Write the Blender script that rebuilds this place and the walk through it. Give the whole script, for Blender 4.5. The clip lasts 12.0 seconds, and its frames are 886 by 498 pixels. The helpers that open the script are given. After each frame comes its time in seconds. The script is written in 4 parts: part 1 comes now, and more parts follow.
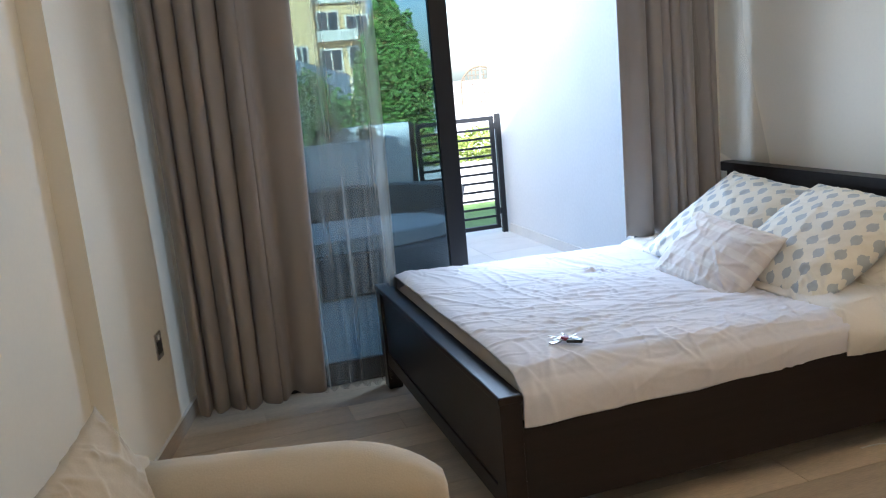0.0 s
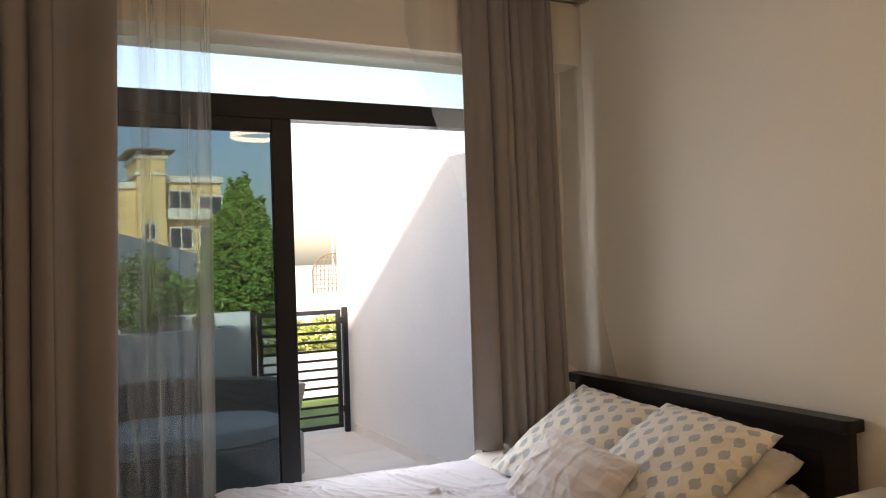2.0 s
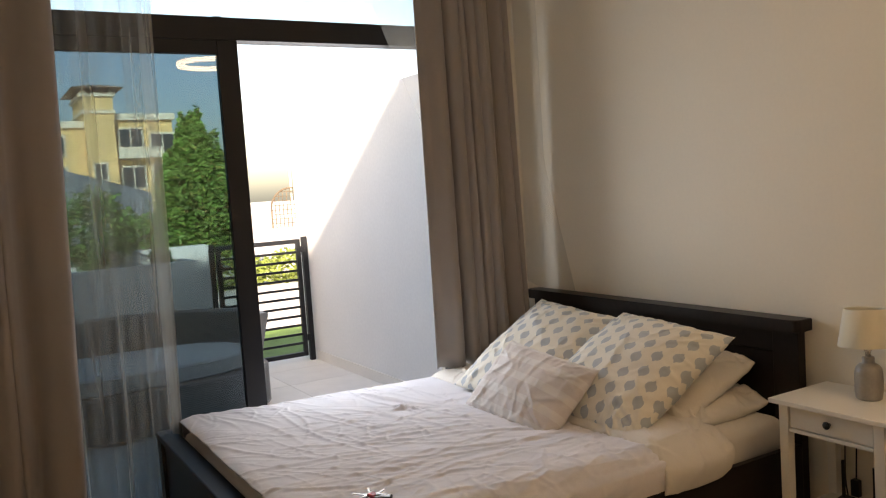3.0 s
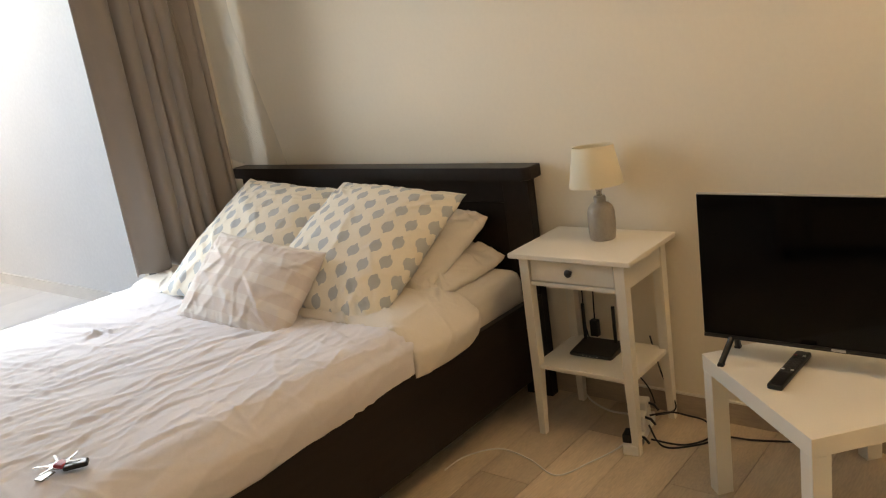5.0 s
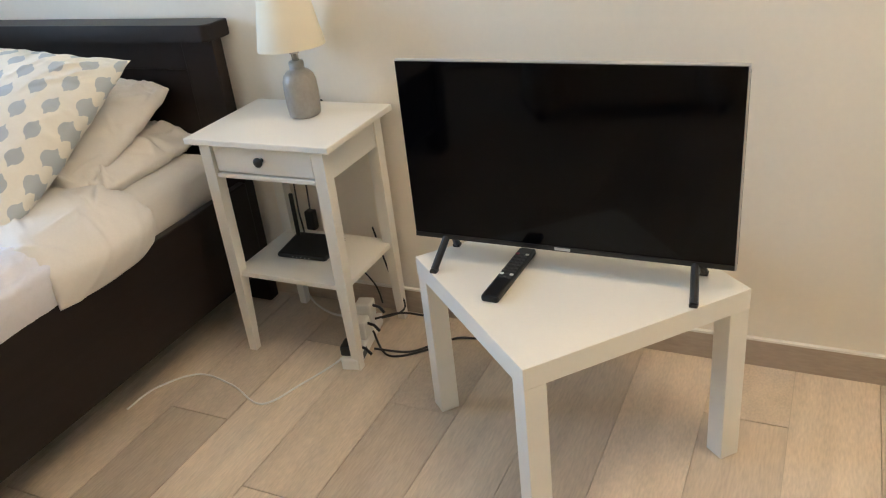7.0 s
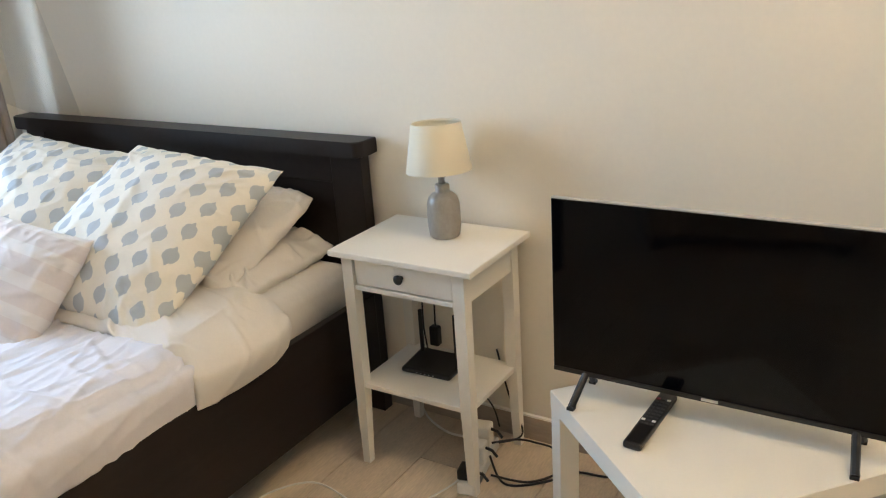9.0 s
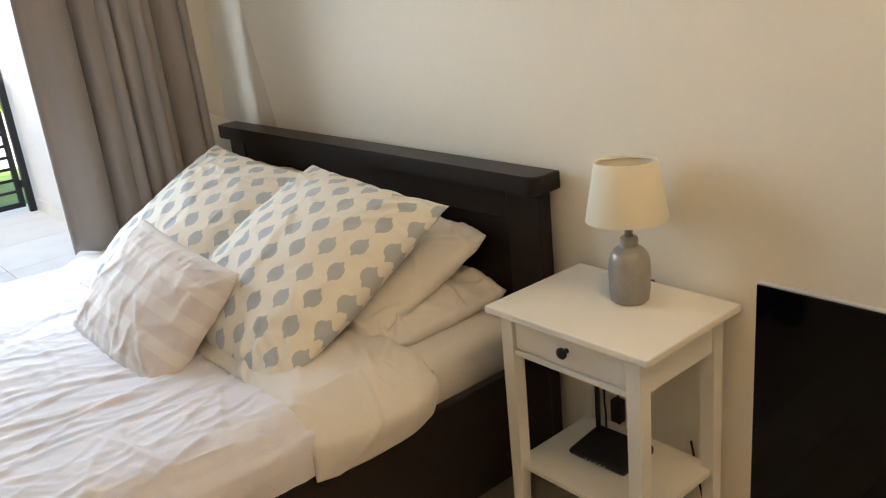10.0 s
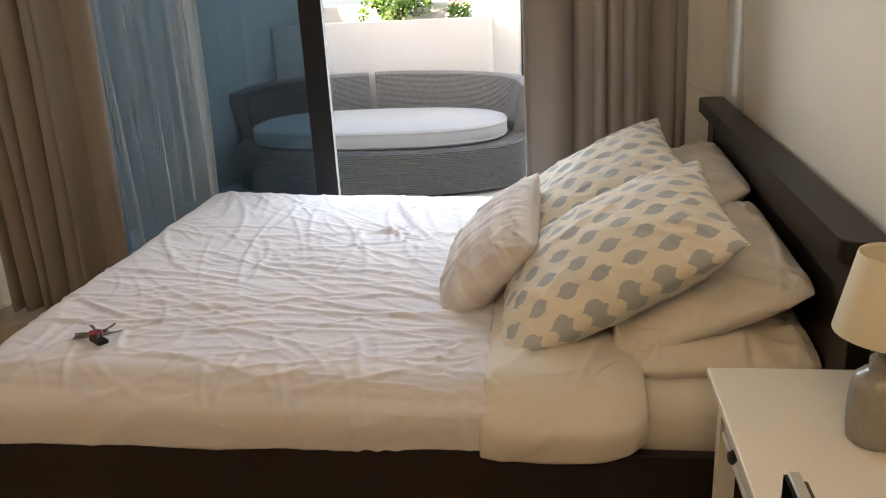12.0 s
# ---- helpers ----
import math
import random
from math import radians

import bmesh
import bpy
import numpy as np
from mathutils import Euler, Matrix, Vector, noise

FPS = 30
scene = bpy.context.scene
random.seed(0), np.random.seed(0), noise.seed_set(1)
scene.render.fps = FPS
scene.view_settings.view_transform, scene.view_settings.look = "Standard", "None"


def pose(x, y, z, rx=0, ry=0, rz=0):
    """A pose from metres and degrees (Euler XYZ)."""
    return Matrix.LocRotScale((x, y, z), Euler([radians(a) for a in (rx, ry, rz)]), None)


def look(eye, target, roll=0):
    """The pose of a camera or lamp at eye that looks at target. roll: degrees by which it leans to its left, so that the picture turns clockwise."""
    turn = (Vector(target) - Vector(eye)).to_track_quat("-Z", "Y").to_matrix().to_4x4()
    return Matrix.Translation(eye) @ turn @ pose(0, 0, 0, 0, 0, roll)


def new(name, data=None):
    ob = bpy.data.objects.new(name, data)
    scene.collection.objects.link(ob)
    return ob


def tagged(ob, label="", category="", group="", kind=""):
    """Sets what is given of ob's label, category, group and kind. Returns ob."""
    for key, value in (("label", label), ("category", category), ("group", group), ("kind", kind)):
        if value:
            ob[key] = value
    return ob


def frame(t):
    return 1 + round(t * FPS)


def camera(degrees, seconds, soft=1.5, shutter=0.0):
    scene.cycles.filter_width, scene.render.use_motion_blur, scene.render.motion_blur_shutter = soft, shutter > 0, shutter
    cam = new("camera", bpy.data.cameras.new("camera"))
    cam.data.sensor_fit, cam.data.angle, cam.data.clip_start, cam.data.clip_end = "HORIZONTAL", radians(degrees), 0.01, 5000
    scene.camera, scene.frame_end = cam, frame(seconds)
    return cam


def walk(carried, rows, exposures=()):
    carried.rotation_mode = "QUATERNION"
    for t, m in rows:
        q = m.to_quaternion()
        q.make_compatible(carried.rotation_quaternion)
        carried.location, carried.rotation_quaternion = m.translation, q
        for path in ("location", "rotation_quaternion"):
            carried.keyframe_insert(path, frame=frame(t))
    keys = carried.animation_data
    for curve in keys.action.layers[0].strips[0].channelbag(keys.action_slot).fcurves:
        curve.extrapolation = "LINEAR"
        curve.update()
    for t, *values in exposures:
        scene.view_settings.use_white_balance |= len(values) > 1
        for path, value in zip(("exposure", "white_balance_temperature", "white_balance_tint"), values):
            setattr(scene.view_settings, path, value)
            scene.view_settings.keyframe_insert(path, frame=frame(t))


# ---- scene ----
cam = camera(56.8, 12.0, soft=1.15)
PATH = [
    (0, (-3.027, -4.265, 1.546), (-2.469, -2.386, 1.145), -5.3),
    (0.3, (-3.01, -4.149, 1.578), (-2.3, -2.314, 1.217), -4.9),
    (0.5, (-2.983, -4.084, 1.59), (-2.214, -2.267, 1.261), -4.4),
    (0.7, (-2.959, -4.046, 1.598), (-2.153, -2.24, 1.301), -4.3),
    (1, (-2.953, -4.041, 1.621), (-2.099, -2.248, 1.384), -3.7),
    (1.5, (-2.875, -4.0, 1.579), (-1.965, -2.22, 1.494), -2.1),
    (2, (-2.89, -4.007, 1.609), (-1.956, -2.238, 1.634), -1.9),
    (2.5, (-2.874, -4.012, 1.57), (-1.93, -2.249, 1.553), -2.4),
    (2.7, (-2.875, -4.019, 1.561), (-1.914, -2.267, 1.48), -2.9),
    (4.3, (-2.771, -3.765, 1.547), (-1.496, -2.281, 1.13), -10.3),
    (4.5, (-2.715, -3.71, 1.55), (-1.367, -2.304, 1.093), -10.5),
    (5, (-2.567, -3.644, 1.501), (-1.11, -2.381, 0.97), -8.5),
    (5.5, (-2.22, -3.635, 1.43), (-0.738, -2.443, 0.812), -8.0),
    (6, (-2.022, -3.656, 1.421), (-0.503, -2.58, 0.687), -8.3),
    (6.5, (-1.97, -3.642, 1.396), (-0.43, -2.729, 0.505), -8.0),
    (6.7, (-1.967, -3.625, 1.379), (-0.417, -2.786, 0.433), -7.5),
    (8.3, (-1.972, -3.568, 1.461), (-0.294, -2.731, 0.766), -3.6),
    (8.5, (-2.003, -3.552, 1.466), (-0.336, -2.681, 0.786), -3.5),
    (9, (-2.009, -3.467, 1.469), (-0.429, -2.451, 0.784), -3.9),
    (9.5, (-1.867, -3.394, 1.467), (-0.456, -2.142, 0.803), -5.5),
    (10, (-1.564, -3.358, 1.468), (-0.367, -1.893, 0.818), -5.8),
    (10.5, (-1.282, -3.292, 1.434), (-0.258, -1.72, 0.741), -3.7),
    (11, (-1.017, -3.245, 1.446), (-0.317, -1.484, 0.805), -0.8),
    (11.5, (-0.791, -3.368, 1.465), (-0.707, -1.457, 0.88), -0.1),
    (12, (-0.657, -3.554, 1.494), (-0.94, -1.686, 0.836), -3.1),
]
EXPOSURES = [
    (0.0, 2.27, 5700, 8), (0.5, 2.12, 7400, 14), (1.0, 2.03, 7700, 18), (1.5, 1.85, 7900, 19), (2.0, 1.52, 8100, 20), (2.7, 1.58, 8050, 18), (4.3, 1.90, 8050, 14), (5.5, 2.5, 8250, 10),
    (6.0, 2.88, 6700, 7), (6.5, 3.02, 5700, 7), (8.5, 2.76, 5600, 7), (9.0, 2.87, 5950, 7), (9.4, 2.77, 6550, 8), (10.0, 2.46, 7000, 9), (10.5, 2.42, 7150, 8), (11.0, 2.45, 7300, 9), (11.5, 2.06, 7750, 12), (12.0, 2.04, 7700, 13),
]
walk(cam, [(t, look(eye, target, roll)) for t, eye, target, roll in PATH], EXPOSURES)

# ---- world, sun, large lights ----
world = bpy.data.worlds.new("World")
scene.world = world
world.use_nodes = True
wn = world.node_tree
sky = wn.nodes.new("ShaderNodeTexSky")
sky.sky_type = "NISHITA"
sky.sun_disc = False
sky.sun_elevation = radians(30)
sky.sun_rotation = radians(206.6)
sky.dust_density = 2.5
wn.links.new(sky.outputs[0], wn.nodes["Background"].inputs[0])
wn.nodes["Background"].inputs[1].default_value = 0.15


def lamp(name, kind, energy, color, m, **kw):
    data = bpy.data.lights.new(name, kind)
    data.energy, data.color = energy, color
    for k, v in kw.items():
        if k == "angle":
            data.angle = v
        if k == "size":
            data.shape, data.size, data.size_y = "RECTANGLE", v[0], v[1]
        if k == "radius":
            data.shadow_soft_size = v
    ob = new(name, data)
    ob.matrix_world = m
    return ob


lamp("sun", "SUN", 5.0, (1, 0.95, 0.86), look((-4.5, -9.0, 5.85), (0, 0, 0)), angle=radians(2.0))
lamp("door_daylight", "AREA", 11.0, (0.70, 0.84, 1.0), look((-1.2, 0.15, 1.22), (-1.2, -3, 1.1)), size=(0.85, 2.1))

# ---- materials ----


def mat(name, color, rough=0.6, metal=0.0, vary=0.08, scale=8.0, fine=120.0, bump=0.0, bump_scale=None, spec=0.5, stretch=None, random_ob=0.0, sheen=0.0):
    m = bpy.data.materials.new(name)
    m.use_nodes = True
    t = m.node_tree
    b = t.nodes["Principled BSDF"]
    b.inputs["Roughness"].default_value = rough
    b.inputs["Metallic"].default_value = metal
    b.inputs["Specular IOR Level"].default_value = spec
    b.inputs["Sheen Weight"].default_value = sheen
    co = t.nodes.new("ShaderNodeTexCoord")
    mp = t.nodes.new("ShaderNodeMapping")
    if stretch:
        mp.inputs["Scale"].default_value = stretch
    t.links.new(co.outputs["Object"], mp.inputs[0])
    n1 = t.nodes.new("ShaderNodeTexNoise")
    n1.inputs["Scale"].default_value = scale
    n1.inputs["Detail"].default_value = 4
    n2 = t.nodes.new("ShaderNodeTexNoise")
    n2.inputs["Scale"].default_value = fine
    n2.inputs["Detail"].default_value = 3
    t.links.new(mp.outputs[0], n1.inputs[0])
    t.links.new(mp.outputs[0], n2.inputs[0])
    add = t.nodes.new("ShaderNodeMath")
    add.operation = "ADD"
    t.links.new(n1.outputs[0], add.inputs[0])
    t.links.new(n2.outputs[0], add.inputs[1])
    mr = t.nodes.new("ShaderNodeMapRange")
    mr.inputs[1].default_value, mr.inputs[2].default_value = 0.6, 1.4
    mr.inputs[3].default_value, mr.inputs[4].default_value = 1 - vary, 1 + vary
    t.links.new(add.outputs[0], mr.inputs[0])
    value = mr.outputs[0]
    if random_ob:
        oi = t.nodes.new("ShaderNodeObjectInfo")
        r = t.nodes.new("ShaderNodeMapRange")
        r.inputs[3].default_value, r.inputs[4].default_value = 1 - random_ob, 1 + random_ob
        t.links.new(oi.outputs["Random"], r.inputs[0])
        mu = t.nodes.new("ShaderNodeMath")
        mu.operation = "MULTIPLY"
        t.links.new(value, mu.inputs[0])
        t.links.new(r.outputs[0], mu.inputs[1])
        value = mu.outputs[0]
    hs = t.nodes.new("ShaderNodeHueSaturation")
    hs.inputs["Color"].default_value = (*color, 1)
    t.links.new(value, hs.inputs["Value"])
    t.links.new(hs.outputs[0], b.inputs["Base Color"])
    if bump:
        bp = t.nodes.new("ShaderNodeBump")
        bp.inputs["Strength"].default_value = bump
        bp.inputs["Distance"].default_value = 0.004
        src = n2
        if bump_scale:
            src = t.nodes.new("ShaderNodeTexNoise")
            src.inputs["Scale"].default_value = bump_scale
            t.links.new(mp.outputs[0], src.inputs[0])
        t.links.new(src.outputs[0], bp.inputs["Height"])
        t.links.new(bp.outputs[0], b.inputs["Normal"])
    return m


def math_node(t, op, a, b=None):
    n = t.nodes.new("ShaderNodeMath")
    n.operation = op
    for i, v in enumerate((a, b)):
        if v is None:
            continue
        if isinstance(v, (int, float)):
            n.inputs[i].default_value = v
        else:
            t.links.new(v, n.inputs[i])
    return n.outputs[0]


M_WALL = mat("wall_paint", (0.84, 0.78, 0.665), 0.75, vary=0.02, scale=1.5, fine=60, bump=0.05)
M_CEIL = mat("ceiling_paint", (0.82, 0.80, 0.76), 0.8, vary=0.02, scale=2)
M_PLANK = mat("wood_look_tile", (0.63, 0.525, 0.405), 0.42, vary=0.2, scale=2.2, fine=26, bump=0.06, stretch=(1.0, 7.0, 1.0), random_ob=0.2)
M_GROUT = mat("tile_joint", (0.53, 0.45, 0.345), 0.8)
M_SKIRT = mat("baseboard_tile", (0.42, 0.345, 0.27), 0.45, vary=0.15, scale=3, fine=30, stretch=(1, 1, 5))
M_WHITE_TRIM = mat("white_trim_paint", (0.82, 0.80, 0.75), 0.5, vary=0.02)
M_WENGE = mat("dark_stained_wood", (0.0140, 0.0092, 0.0080), 0.38, vary=0.35, scale=3, fine=60, stretch=(1, 12, 12), bump=0.05, spec=0.28)
M_WHITE_WOOD = mat("white_painted_wood", (0.80, 0.77, 0.70), 0.38, vary=0.02, scale=4, bump=0.02)
M_FOIL = mat("white_foil_table", (0.82, 0.79, 0.71), 0.32, vary=0.015, scale=5)
M_CURTAIN = mat("taupe_curtain_cloth", (0.285, 0.252, 0.233), 0.9, vary=0.06, scale=6, fine=300, bump=0.12, sheen=0.2)
M_LINEN = mat("white_bed_linen", (0.69, 0.685, 0.74), 0.85, vary=0.04, scale=5, fine=160, bump=0.4, bump_scale=20, sheen=0.15)
M_LINEN2 = mat("white_pillow_linen", (0.71, 0.675, 0.625), 0.85, vary=0.03, scale=5, fine=160, bump=0.5, bump_scale=24, sheen=0.15)
M_BLACK = mat("black_plastic", (0.007, 0.007, 0.008), 0.35, vary=0.05)
M_SCREEN = mat("dark_glass_screen", (0.0015, 0.0015, 0.002), 0.06, vary=0.0, spec=0.18)
M_SILVER = mat("silver_plastic", (0.55, 0.55, 0.54), 0.3, metal=0.7, vary=0.03)
M_STEEL = mat("steel", (0.55, 0.54, 0.52), 0.25, metal=1.0, vary=0.05)
M_CERAMIC = mat("grey_ceramic", (0.36, 0.34, 0.31), 0.32, metal=0.1, vary=0.12, scale=20, fine=90)
M_SHADE = mat("cream_lamp_shade", (0.80, 0.745, 0.60), 0.85, vary=0.02, fine=400, bump=0.06)
M_ALU = mat("anthracite_aluminium", (0.012, 0.013, 0.016), 0.5, metal=0.0, vary=0.06, spec=0.3)
M_WHITE_PLASTIC = mat("white_plastic", (0.80, 0.79, 0.76), 0.35, vary=0.02)
M_CREAM_CLOTH = mat("beige_upholstery", (0.52, 0.45, 0.345), 0.9, vary=0.06, scale=5, fine=200, bump=0.15, sheen=0.2)
M_RENDER = mat("white_render", (0.86, 0.845, 0.81), 0.85, vary=0.05, scale=1.2, fine=40, bump=0.1)
M_TERRACE = mat("terrace_tile", (0.84, 0.80, 0.73), 0.6, vary=0.07, scale=5, random_ob=0.05)
M_TERRACE_JOINT = mat("terrace_joint", (0.81, 0.77, 0.70), 0.8)
M_WICKER = mat("grey_wicker", (0.20, 0.195, 0.185), 0.55, vary=0.25, scale=30, fine=200, bump=0.3)
M_WICKER_TOP = mat("grey_wicker_weave", (0.27, 0.265, 0.25), 0.5, vary=0.3, scale=40, fine=220, bump=0.3)
M_CUSHION = mat("white_outdoor_cloth", (0.74, 0.73, 0.70), 0.9, vary=0.04, bump=0.1)
M_GRASS = mat("lawn_grass", (0.10, 0.17, 0.035), 0.9, vary=0.4, scale=3, fine=90, bump=0.5)
M_ROAD = mat("paved_road", (0.50, 0.47, 0.43), 0.85, vary=0.1, scale=1.5)
M_LEAF = mat("leaf_green", (0.13, 0.25, 0.045), 0.55, vary=0.5, scale=2.5, fine=14)
M_BARK = mat("bark", (0.10, 0.075, 0.05), 0.9, vary=0.3)
M_SOIL = mat("soil", (0.06, 0.045, 0.03), 0.95, vary=0.3)
M_FLOWER = mat("red_petals", (0.65, 0.05, 0.05), 0.5)
M_YELLOW = mat("yellow_render", (0.72, 0.49, 0.22), 0.85, vary=0.08, scale=0.5)
M_TRIM_OUT = mat("cream_stone_trim", (0.66, 0.60, 0.48), 0.85, vary=0.06)
M_ROOF = mat("roof_tile", (0.33, 0.22, 0.15), 0.8, vary=0.15)
M_WINDARK = mat("dark_window", (0.03, 0.04, 0.05), 0.1)


def glass_material(name, color, rough=0.0):
    """A thin pane: clear, tinted, with a mirror gloss by angle."""
    m = bpy.data.materials.new(name)
    m.use_nodes = True
    t = m.node_tree
    t.nodes.remove(t.nodes["Principled BSDF"])
    tr = t.nodes.new("ShaderNodeBsdfTransparent")
    tr.inputs[0].default_value = (*color, 1)
    gl = t.nodes.new("ShaderNodeBsdfGlossy")
    gl.inputs["Roughness"].default_value = rough
    fr = t.nodes.new("ShaderNodeFresnel")
    fr.inputs[0].default_value = 1.6
    mx = t.nodes.new("ShaderNodeMixShader")
    t.links.new(fr.outputs[0], mx.inputs[0])
    t.links.new(tr.outputs[0], mx.inputs[1])
    t.links.new(gl.outputs[0], mx.inputs[2])
    t.links.new(mx.outputs[0], t.nodes["Material Output"].inputs[0])
    return m


M_TINT = glass_material("tinted_glass", (0.31, 0.40, 0.44))
M_CLEAR = glass_material("clear_glass", (0.86, 0.92, 0.92))


def sheer_material(name, low, high, grain):
    m = bpy.data.materials.new(name)
    m.use_nodes = True
    t = m.node_tree
    b = t.nodes["Principled BSDF"]
    t.nodes.remove(b)
    tr = t.nodes.new("ShaderNodeBsdfTransparent")
    tl = t.nodes.new("ShaderNodeBsdfTranslucent")
    tl.inputs[0].default_value = (0.70, 0.66, 0.60, 1)
    df = t.nodes.new("ShaderNodeBsdfDiffuse")
    df.inputs[0].default_value = (0.70, 0.66, 0.60, 1)
    cloth = t.nodes.new("ShaderNodeMixShader")
    cloth.inputs[0].default_value = 0.5
    t.links.new(tl.outputs[0], cloth.inputs[1])
    t.links.new(df.outputs[0], cloth.inputs[2])
    co = t.nodes.new("ShaderNodeTexCoord")
    n = t.nodes.new("ShaderNodeTexNoise")
    n.inputs["Scale"].default_value = grain
    mp = t.nodes.new("ShaderNodeMapping")
    mp.inputs["Scale"].default_value = (1, 1, 0.02)
    t.links.new(co.outputs["Object"], mp.inputs[0])
    t.links.new(mp.outputs[0], n.inputs[0])
    mr = t.nodes.new("ShaderNodeMapRange")
    mr.inputs[1].default_value, mr.inputs[2].default_value = 0.36, 0.64
    mr.inputs[3].default_value, mr.inputs[4].default_value = low, high
    t.links.new(n.outputs[0], mr.inputs[0])
    mx = t.nodes.new("ShaderNodeMixShader")
    t.links.new(mr.outputs[0], mx.inputs[0])
    t.links.new(tr.outputs[0], mx.inputs[1])
    t.links.new(cloth.outputs[0], mx.inputs[2])
    t.links.new(mx.outputs[0], t.nodes["Material Output"].inputs[0])
    return m


M_SHEER, M_SHEER_GATHERED = sheer_material("white_sheer_voile", 0.14, 0.40, 20), sheer_material("gathered_sheer_voile", 0.16, 0.32, 6)


def emission(name, color, strength):
    m = bpy.data.materials.new(name)
    m.use_nodes = True
    b = m.node_tree.nodes["Principled BSDF"]
    b.inputs["Emission Color"].default_value = (*color, 1)
    b.inputs["Emission Strength"].default_value = strength
    return m


def motif_material():
    """Cream cotton printed with rows of pointed grey-blue ovals, every second row shifted."""
    m = mat("cream_cotton_with_ovals", (0.78, 0.745, 0.66), 0.85, vary=0.03, bump=0.25, bump_scale=15, sheen=0.15)
    t = m.node_tree
    b = t.nodes["Principled BSDF"]
    base = b.inputs["Base Color"].links[0].from_socket
    co = t.nodes.new("ShaderNodeTexCoord")
    s = t.nodes.new("ShaderNodeSeparateXYZ")
    nz = t.nodes.new("ShaderNodeTexNoise")
    nz.inputs["Scale"].default_value = 110
    t.links.new(co.outputs["Object"], nz.inputs[0])
    wob = math_node(t, "MULTIPLY", math_node(t, "SUBTRACT", nz.outputs[0], 0.5), 0.30)
    t.links.new(co.outputs["UV"], s.inputs[0])
    CX, CY = 0.072, 0.089
    col_f = math_node(t, "DIVIDE", s.outputs[0], CX)
    odd = math_node(t, "FRACT", math_node(t, "MULTIPLY", math_node(t, "FLOOR", col_f), 0.5))
    row_f = math_node(t, "ADD", math_node(t, "DIVIDE", s.outputs[1], CY), odd)
    px = math_node(t, "MULTIPLY", math_node(t, "ABSOLUTE", math_node(t, "SUBTRACT", math_node(t, "FRACT", col_f), 0.5)), CX)
    py = math_node(t, "MULTIPLY", math_node(t, "ABSOLUTE", math_node(t, "SUBTRACT", math_node(t, "FRACT", row_f), 0.5)), CY)
    body = math_node(t, "ADD", math_node(t, "POWER", math_node(t, "DIVIDE", px, 0.0228), 2.2), math_node(t, "POWER", math_node(t, "DIVIDE", py, 0.0232), 2.2))
    tip = math_node(t, "ADD", math_node(t, "DIVIDE", px, 0.0235), math_node(t, "DIVIDE", py, 0.0335))
    r = math_node(t, "ADD", math_node(t, "MINIMUM", body, tip), wob)
    inside = math_node(t, "LESS_THAN", r, 1.0)
    mx = t.nodes.new("ShaderNodeMix")
    mx.data_type = "RGBA"
    t.links.new(inside, mx.inputs["Factor"])
    t.links.new(base, mx.inputs["A"])
    mx.inputs["B"].default_value = (0.44, 0.475, 0.50, 1)
    t.links.new(mx.outputs["Result"], b.inputs["Base Color"])
    return m


def stripe_material():
    m = mat("striped_mauve_linen", (0.66, 0.60, 0.575), 0.9, vary=0.04, bump=0.3, bump_scale=25, sheen=0.15)
    t = m.node_tree
    b = t.nodes["Principled BSDF"]
    base = b.inputs["Base Color"].links[0].from_socket
    co = t.nodes.new("ShaderNodeTexCoord")
    s = t.nodes.new("ShaderNodeSeparateXYZ")
    t.links.new(co.outputs["UV"], s.inputs[0])
    inside = math_node(t, "LESS_THAN", math_node(t, "FRACT", math_node(t, "DIVIDE", s.outputs[1], 0.085)), 0.42)
    mx = t.nodes.new("ShaderNodeMix")
    mx.data_type = "RGBA"
    t.links.new(math_node(t, "MULTIPLY", inside, 0.7), mx.inputs["Factor"])
    t.links.new(base, mx.inputs["A"])
    mx.inputs["B"].default_value = (0.74, 0.71, 0.68, 1)
    t.links.new(mx.outputs["Result"], b.inputs["Base Color"])
    return m


M_MOTIF, M_STRIPE = motif_material(), stripe_material()

# ---- building helpers ----


def box(bm, x0, y0, z0, x1, y1, z1, bevel=0.0, seg=2):
    r = bmesh.ops.create_cube(bm, size=1.0)
    vs = r["verts"]
    for v in vs:
        v.co = Vector(((x0 + x1) / 2 + v.co.x * (x1 - x0), (y0 + y1) / 2 + v.co.y * (y1 - y0), (z0 + z1) / 2 + v.co.z * (z1 - z0)))
    if bevel:
        es = list({e for v in vs for e in v.link_edges})
        bmesh.ops.bevel(bm, geom=es, offset=bevel, segments=seg, affect="EDGES", profile=0.5)
    return bm


def boxes(*specs, bevel=0.0):
    bm = bmesh.new()
    for s in specs:
        box(bm, *s, bevel=bevel)
    return bm


def lathe(profile, seg=40):
    """A body turned round z from (radius, height) pairs."""
    bm = bmesh.new()
    rings = []
    for r, z in profile:
        rings.append([bm.verts.new((r * math.cos(a), r * math.sin(a), z)) for a in (2 * math.pi * i / seg for i in range(seg))])
    for a, b in zip(rings, rings[1:]):
        for i in range(seg):
            bm.faces.new((a[i], a[(i + 1) % seg], b[(i + 1) % seg], b[i]))
    return bm


